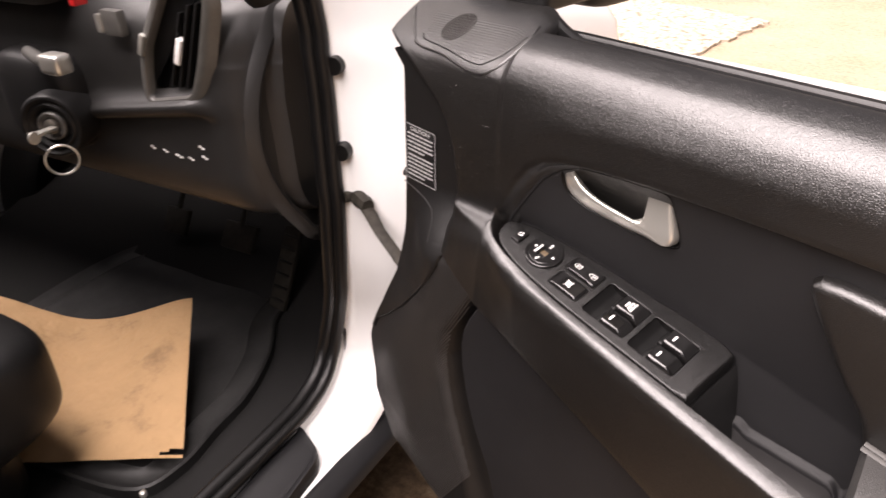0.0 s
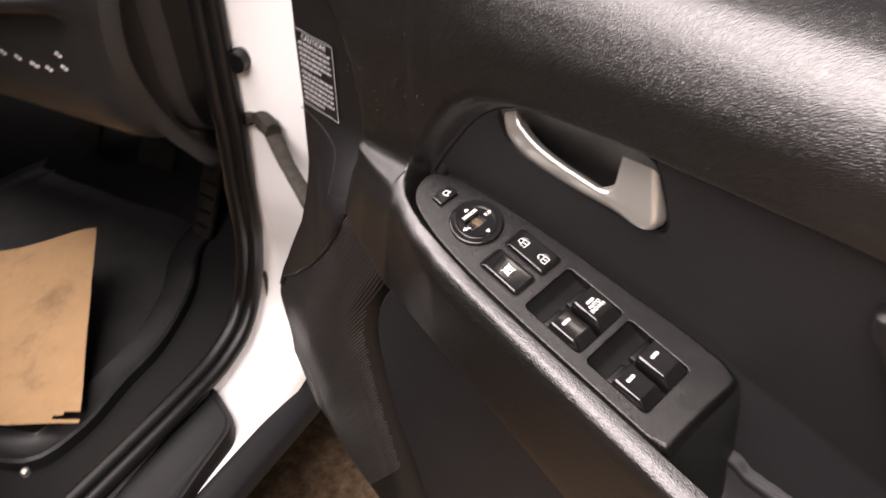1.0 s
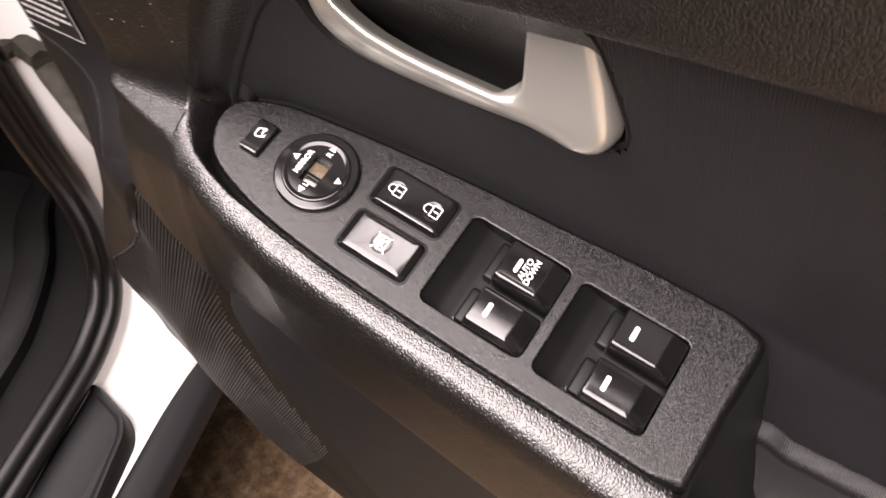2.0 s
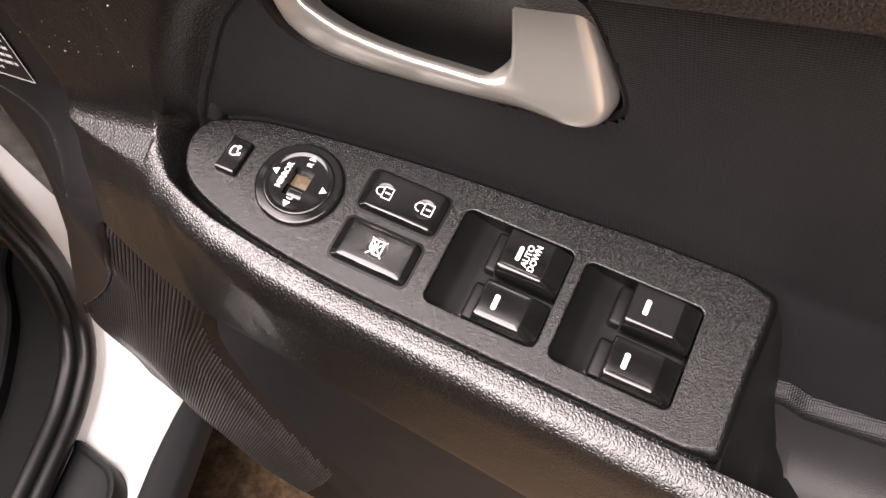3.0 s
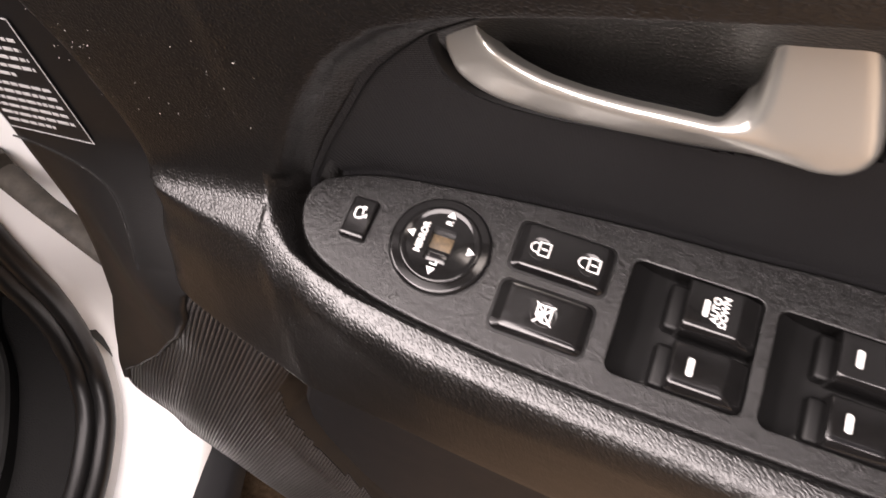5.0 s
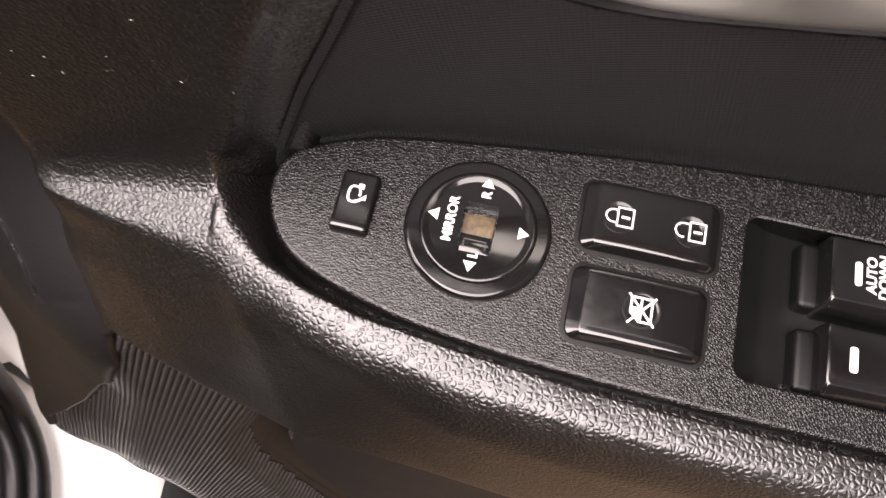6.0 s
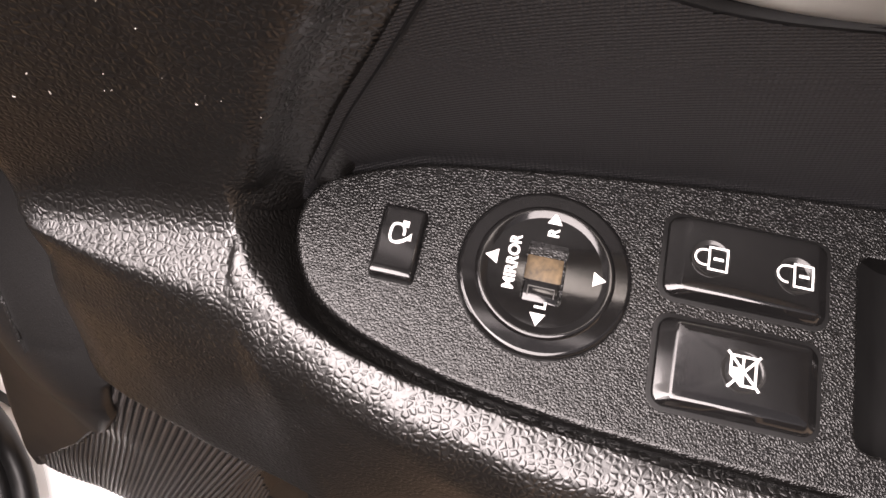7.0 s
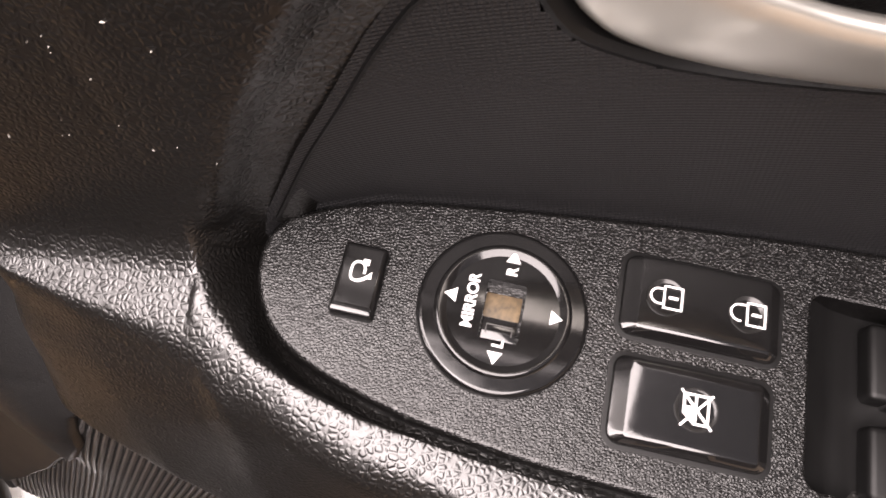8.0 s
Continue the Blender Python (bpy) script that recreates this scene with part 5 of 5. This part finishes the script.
# pedals and rubber mat
for nm, x, z, w_, h_, tilt in (("clutch_pedal", -0.76, 0.47, 0.035, 0.03, 60), ("brake_pedal", -0.565, 0.475, 0.045, 0.030, 55)):
    cpart(nm, box(-w_, w_, -h_, h_, -0.006, 0.006, 0.004), M_BRASS, None, "worn rubber-faced pedal", Matrix.Translation((x, 0.40, z)) @ pose(0, 0, 0, tilt, 0, 0))
    cpart("pedal_arm", tube([(x, 0.405, z + 0.01), (x + 0.005, 0.44, z + 0.08), (x + 0.005, 0.50, z + 0.20)], 0.008, 8, 0.5), M_BRASS)
cpart("accelerator", box(-0.022, 0.022, -0.085, 0.085, -0.006, 0.006, 0.005), M_BRASS, None, "long worn accelerator pedal", Matrix.Translation((-0.385, 0.345, 0.475)) @ pose(0, 0, 0, 62, 0, -6))
for i in range(6):
    cpart("pedal_rib", box(-0.018, 0.018, -0.003, 0.003, 0.004, 0.009, 0.002), M_RUBBER, None, "", Matrix.Translation((-0.385, 0.345, 0.475)) @ pose(0, 0, 0, 62, 0, -6) @ Matrix.Translation((0, -0.065 + i * 0.026, 0)))
mat_loop = [tuple(p) for p in spline([(-0.41, 0.40), (-0.385, 0.34), (-0.362, 0.27), (-0.303, 0.19), (-0.258, 0.085), (-0.246, 0.0), (-0.232, -0.09), (-0.26, -0.16), (-0.40, -0.19), (-0.55, -0.2), (-0.80, -0.2), (-0.88, 0.1), (-0.85, 0.38), (-0.6, 0.44)], 110, closed=True)][::-1]
M_MAT = material("mat_rubber", (0.016, 0.0158, 0.0155), 0.5)
varied(M_MAT, (0.016, 0.0158, 0.0155), 0.4, 20)
mat = thing("floor_mat", CAR @ Matrix.Translation((-0.6, 0.1, 0.39)), label="black rubber floor mat with a raised rim", category="floor mat")
rings = [(0, 0.375), (0.0, 0.402), (0.004, 0.405), (0.010, 0.402), (0.018, 0.398), (0.045, 0.3975), (0.049, 0.400), (0.053, 0.3975)]
part("mat_sheet", stacked(mat_loop, rings), M_MAT, mat, "", CAR)

# driver's seat
seat = thing("driver_seat", CAR @ Matrix.Translation((-0.56, -0.5, 0.40)), label="black leather driver's seat with piping", category="car seat")


def pillow(cx, cy, cz, hx, hy, hz, e, crown):
    bm = bmesh.new()
    bmesh.ops.create_cube(bm, size=1.0)
    bmesh.ops.subdivide_edges(bm, edges=bm.edges[:], cuts=16, use_grid_fill=True)
    for v in bm.verts:
        a = v.co * 2
        a = a / (abs(a.x) ** e + abs(a.y) ** e + abs(a.z) ** e) ** (1 / e)
        v.co = (cx + a.x * hx, cy + a.y * hy, cz + a.z * hz + crown * abs(a.x) ** 3)
    return bm


part("cushion", pillow(-0.570, -0.405, 0.575, 0.27, 0.275, 0.095, 4.5, 0.035), M_SEAT, seat, "black leather cushion", CAR, 80)
part("seat_base", pillow(-0.600, -0.46, 0.45, 0.24, 0.25, 0.06, 6, 0.0), M_DARK, seat, "", CAR, 80)
part("backrest", pillow(-0.600, -0.80, 0.98, 0.25, 0.08, 0.36, 4.5, 0.0), M_SEAT, seat, "black leather backrest", CAR, 80)
for k, off in enumerate((0.0, 0.012)):
    loop = []
    for a in np.linspace(-80, 100, 50):
        c, s_ = math.cos(radians(a)), math.sin(radians(a))
        r = (abs(c) ** 4.5 + abs(s_) ** 4.5) ** (-1 / 4.5)
        loop.append((-0.570 + (0.215 - off) * c * r, -0.405 + (0.22 - off) * s_ * r, 0.668 + 0.035 * abs(c * r * 0.8) ** 3 - 0.004 * k))
    part("piping", tube(loop, 0.0026, 6), M_THREAD, seat, "", CAR)

# paper
paper = thing("paper_mat", CAR @ Matrix.Translation((-0.4, 0.0, 0.40)), label="brown kraft paper sheet, stained and torn, on the floor mat", category="paper")
A, lv, wv = np.array([-0.457, 0.167]), np.array([0.227, -0.252]), np.array([-0.33, -0.19])
rows = []
for u in np.linspace(0, 1, 60):
    row = []
    for v in np.linspace(0, 1.3, 70):
        q = A + lv * u + wv * v
        crease = 0.007 * math.exp(-(((v - 0.15 - (u - 0.35) * 0.55) / 0.035) ** 2)) * smooth01(0.2, 0.35, u) * smooth01(0.7, 0.5, u)
        z = 0.416 + (1 - u) * (0.073 - 0.044 * smooth01(0.0, 0.5, v) + 0.075 * smooth01(0.5, 1.1, v)) + 0.006 * noise.noise((u * 3, v * 3, 2)) + crease
        row.append((q[0], q[1], z))
    rows.append(row)
pts, faces = grid(rows)
torn = [fc for fc in faces if not (56 <= fc[0] // 70 <= 57 and fc[0] % 70 < 3 + (fc[0] // 70) % 2 * 2)]
part("sheet", (pts, torn), M_PAPER, paper, "", CAR)

# door check strap between pillar and door
cpart("check_strap", tube([(-0.004, 0.133, 0.802), (0.026, 0.112, 0.799), (0.052, 0.094, 0.789), (0.12, 0.050, 0.776)], [0.008, 0.009, 0.008, 0.008], 8, 0.5), M_BRASS, None, "greasy steel door check strap")
cpart("strap_mount", merged(tube([(-0.024, 0.146, 0.800), (-0.004, 0.132, 0.806), (0.020, 0.117, 0.806)], [0.010, 0.013, 0.009], 7), tube([(-0.016, 0.140, 0.806), (-0.022, 0.122, 0.808)], 0.008, 8)), M_BRASS, None, "greasy strap mount with bolt")

# door mirror outside
part("mirror_housing", pillow(-0.148, 0.31, 1.133, 0.042, 0.12, 0.078, 6, 0.0), M_DARK, door, "dark grey door mirror housing", None, 80)
part("mirror_foot", box(-0.142, -0.088, 0.095, 0.205, 1.078, 1.11, 0.010, 3), M_DARK, door, "black mirror foot")

# wheels
def lathe(profile, n=48):
    return grid([[(x, r * math.cos(a), r * math.sin(a)) for a in np.linspace(0, 2 * math.pi, n, endpoint=False)] for x, r in profile], wrap=True)


for x, y in ((-0.10, 0.70), (-1.42, 0.70), (-0.10, -1.94), (-1.42, -1.94)):
    tyre = cpart("tyre", lathe([(-0.10, 0.22), (-0.11, 0.26), (-0.105, 0.315), (-0.08, 0.333), (0.08, 0.333), (0.105, 0.315), (0.11, 0.26), (0.10, 0.22)]), M_RUBBER, None, "black tyre", Matrix.Translation((x, y, 0.335)))
    part("rim", lathe([(0.0, 0.01), (0.085, 0.03), (0.07, 0.06), (0.05, 0.18), (0.09, 0.215), (0.10, 0.222)]), M_SILVER, tyre, "silver wheel rim", WORLD[tyre])

# rear side of the body, pillar behind the door
cpart("rear_side", box(-0.06, 0.045, -2.9, -1.12, 0.32, 1.02, 0.03, 3), M_WHITE)
cpart("centre_pillar", box(-0.10, 0.0, -1.22, -1.10, 0.9, 1.6, 0.02, 2), M_STRIP)
cpart("underbody", box(-1.5, -0.15, -2.8, 1.1, 0.24, 0.36, 0.02), M_STRIP)

# pale slab in the yard
def yard(u, v):
    p = CAR @ Vector((v, u, 0))
    return p.x, p.y


edge = [(4.60, -0.17), (3.90, -0.36), (2.95, -0.62), (3.25, -1.9), (5.15, -1.45)]
rng = random.Random(3)
loop = []
for (a, b), (c, d) in zip(edge, edge[1:] + edge[:1]):
    for i in range(22):
        k = i / 22
        loop.append(yard(a + (c - a) * k + rng.uniform(-0.02, 0.02), b + (d - b) * k + rng.uniform(-0.02, 0.02)))
area = sum(a[0] * b[1] - b[0] * a[1] for a, b in zip(loop, loop[1:] + loop[:1]))
loop = loop if area > 0 else loop[::-1]
slab = part("slab", stacked(loop, [(0, -0.02), (0.0, 0.018), (0.012, 0.022)]), M_SLAB)
tagged(slab, "pale pebbled concrete patch with a broken edge", "slab", kind="structure")

# screw in the sill trim
screw = cpart("screw", stacked(circle(0.0052, 20), [(0, 0.440), (0, 0.4465), (0.001, 0.4480), (0.003, 0.4486)]), M_SILVER, None, "bright screw head", Matrix.Translation((-0.200, -0.176, 0.0)))

# dust flecks on the soft trim
rng = random.Random(21)
flecks = []
for i in range(120):
    x, s_ = rng.uniform(-0.118, -0.040), rng.uniform(0.55, 0.985)
    p = Vector(on_trim(x, s_, 0.0007))
    r = rng.choice((0.00008, 0.0001, 0.00013, 0.00018))
    a = rng.uniform(0, 3.1)
    w_ = r * rng.choice((1, 1, 1.4, 3))
    e1, e2 = Vector((math.cos(a), 0, math.sin(a))), Vector((-math.sin(a), 0, math.cos(a)))
    flecks.append(([p + e1 * w_, p + e2 * r, p - e1 * w_, p - e2 * r, p + Vector((0, -0.0002, 0))], [(0, 1, 4), (1, 2, 4), (2, 3, 4), (3, 0, 4)]))
part("dust_flecks", merged(*flecks), M_FLECK, door, "pale dust flecks")
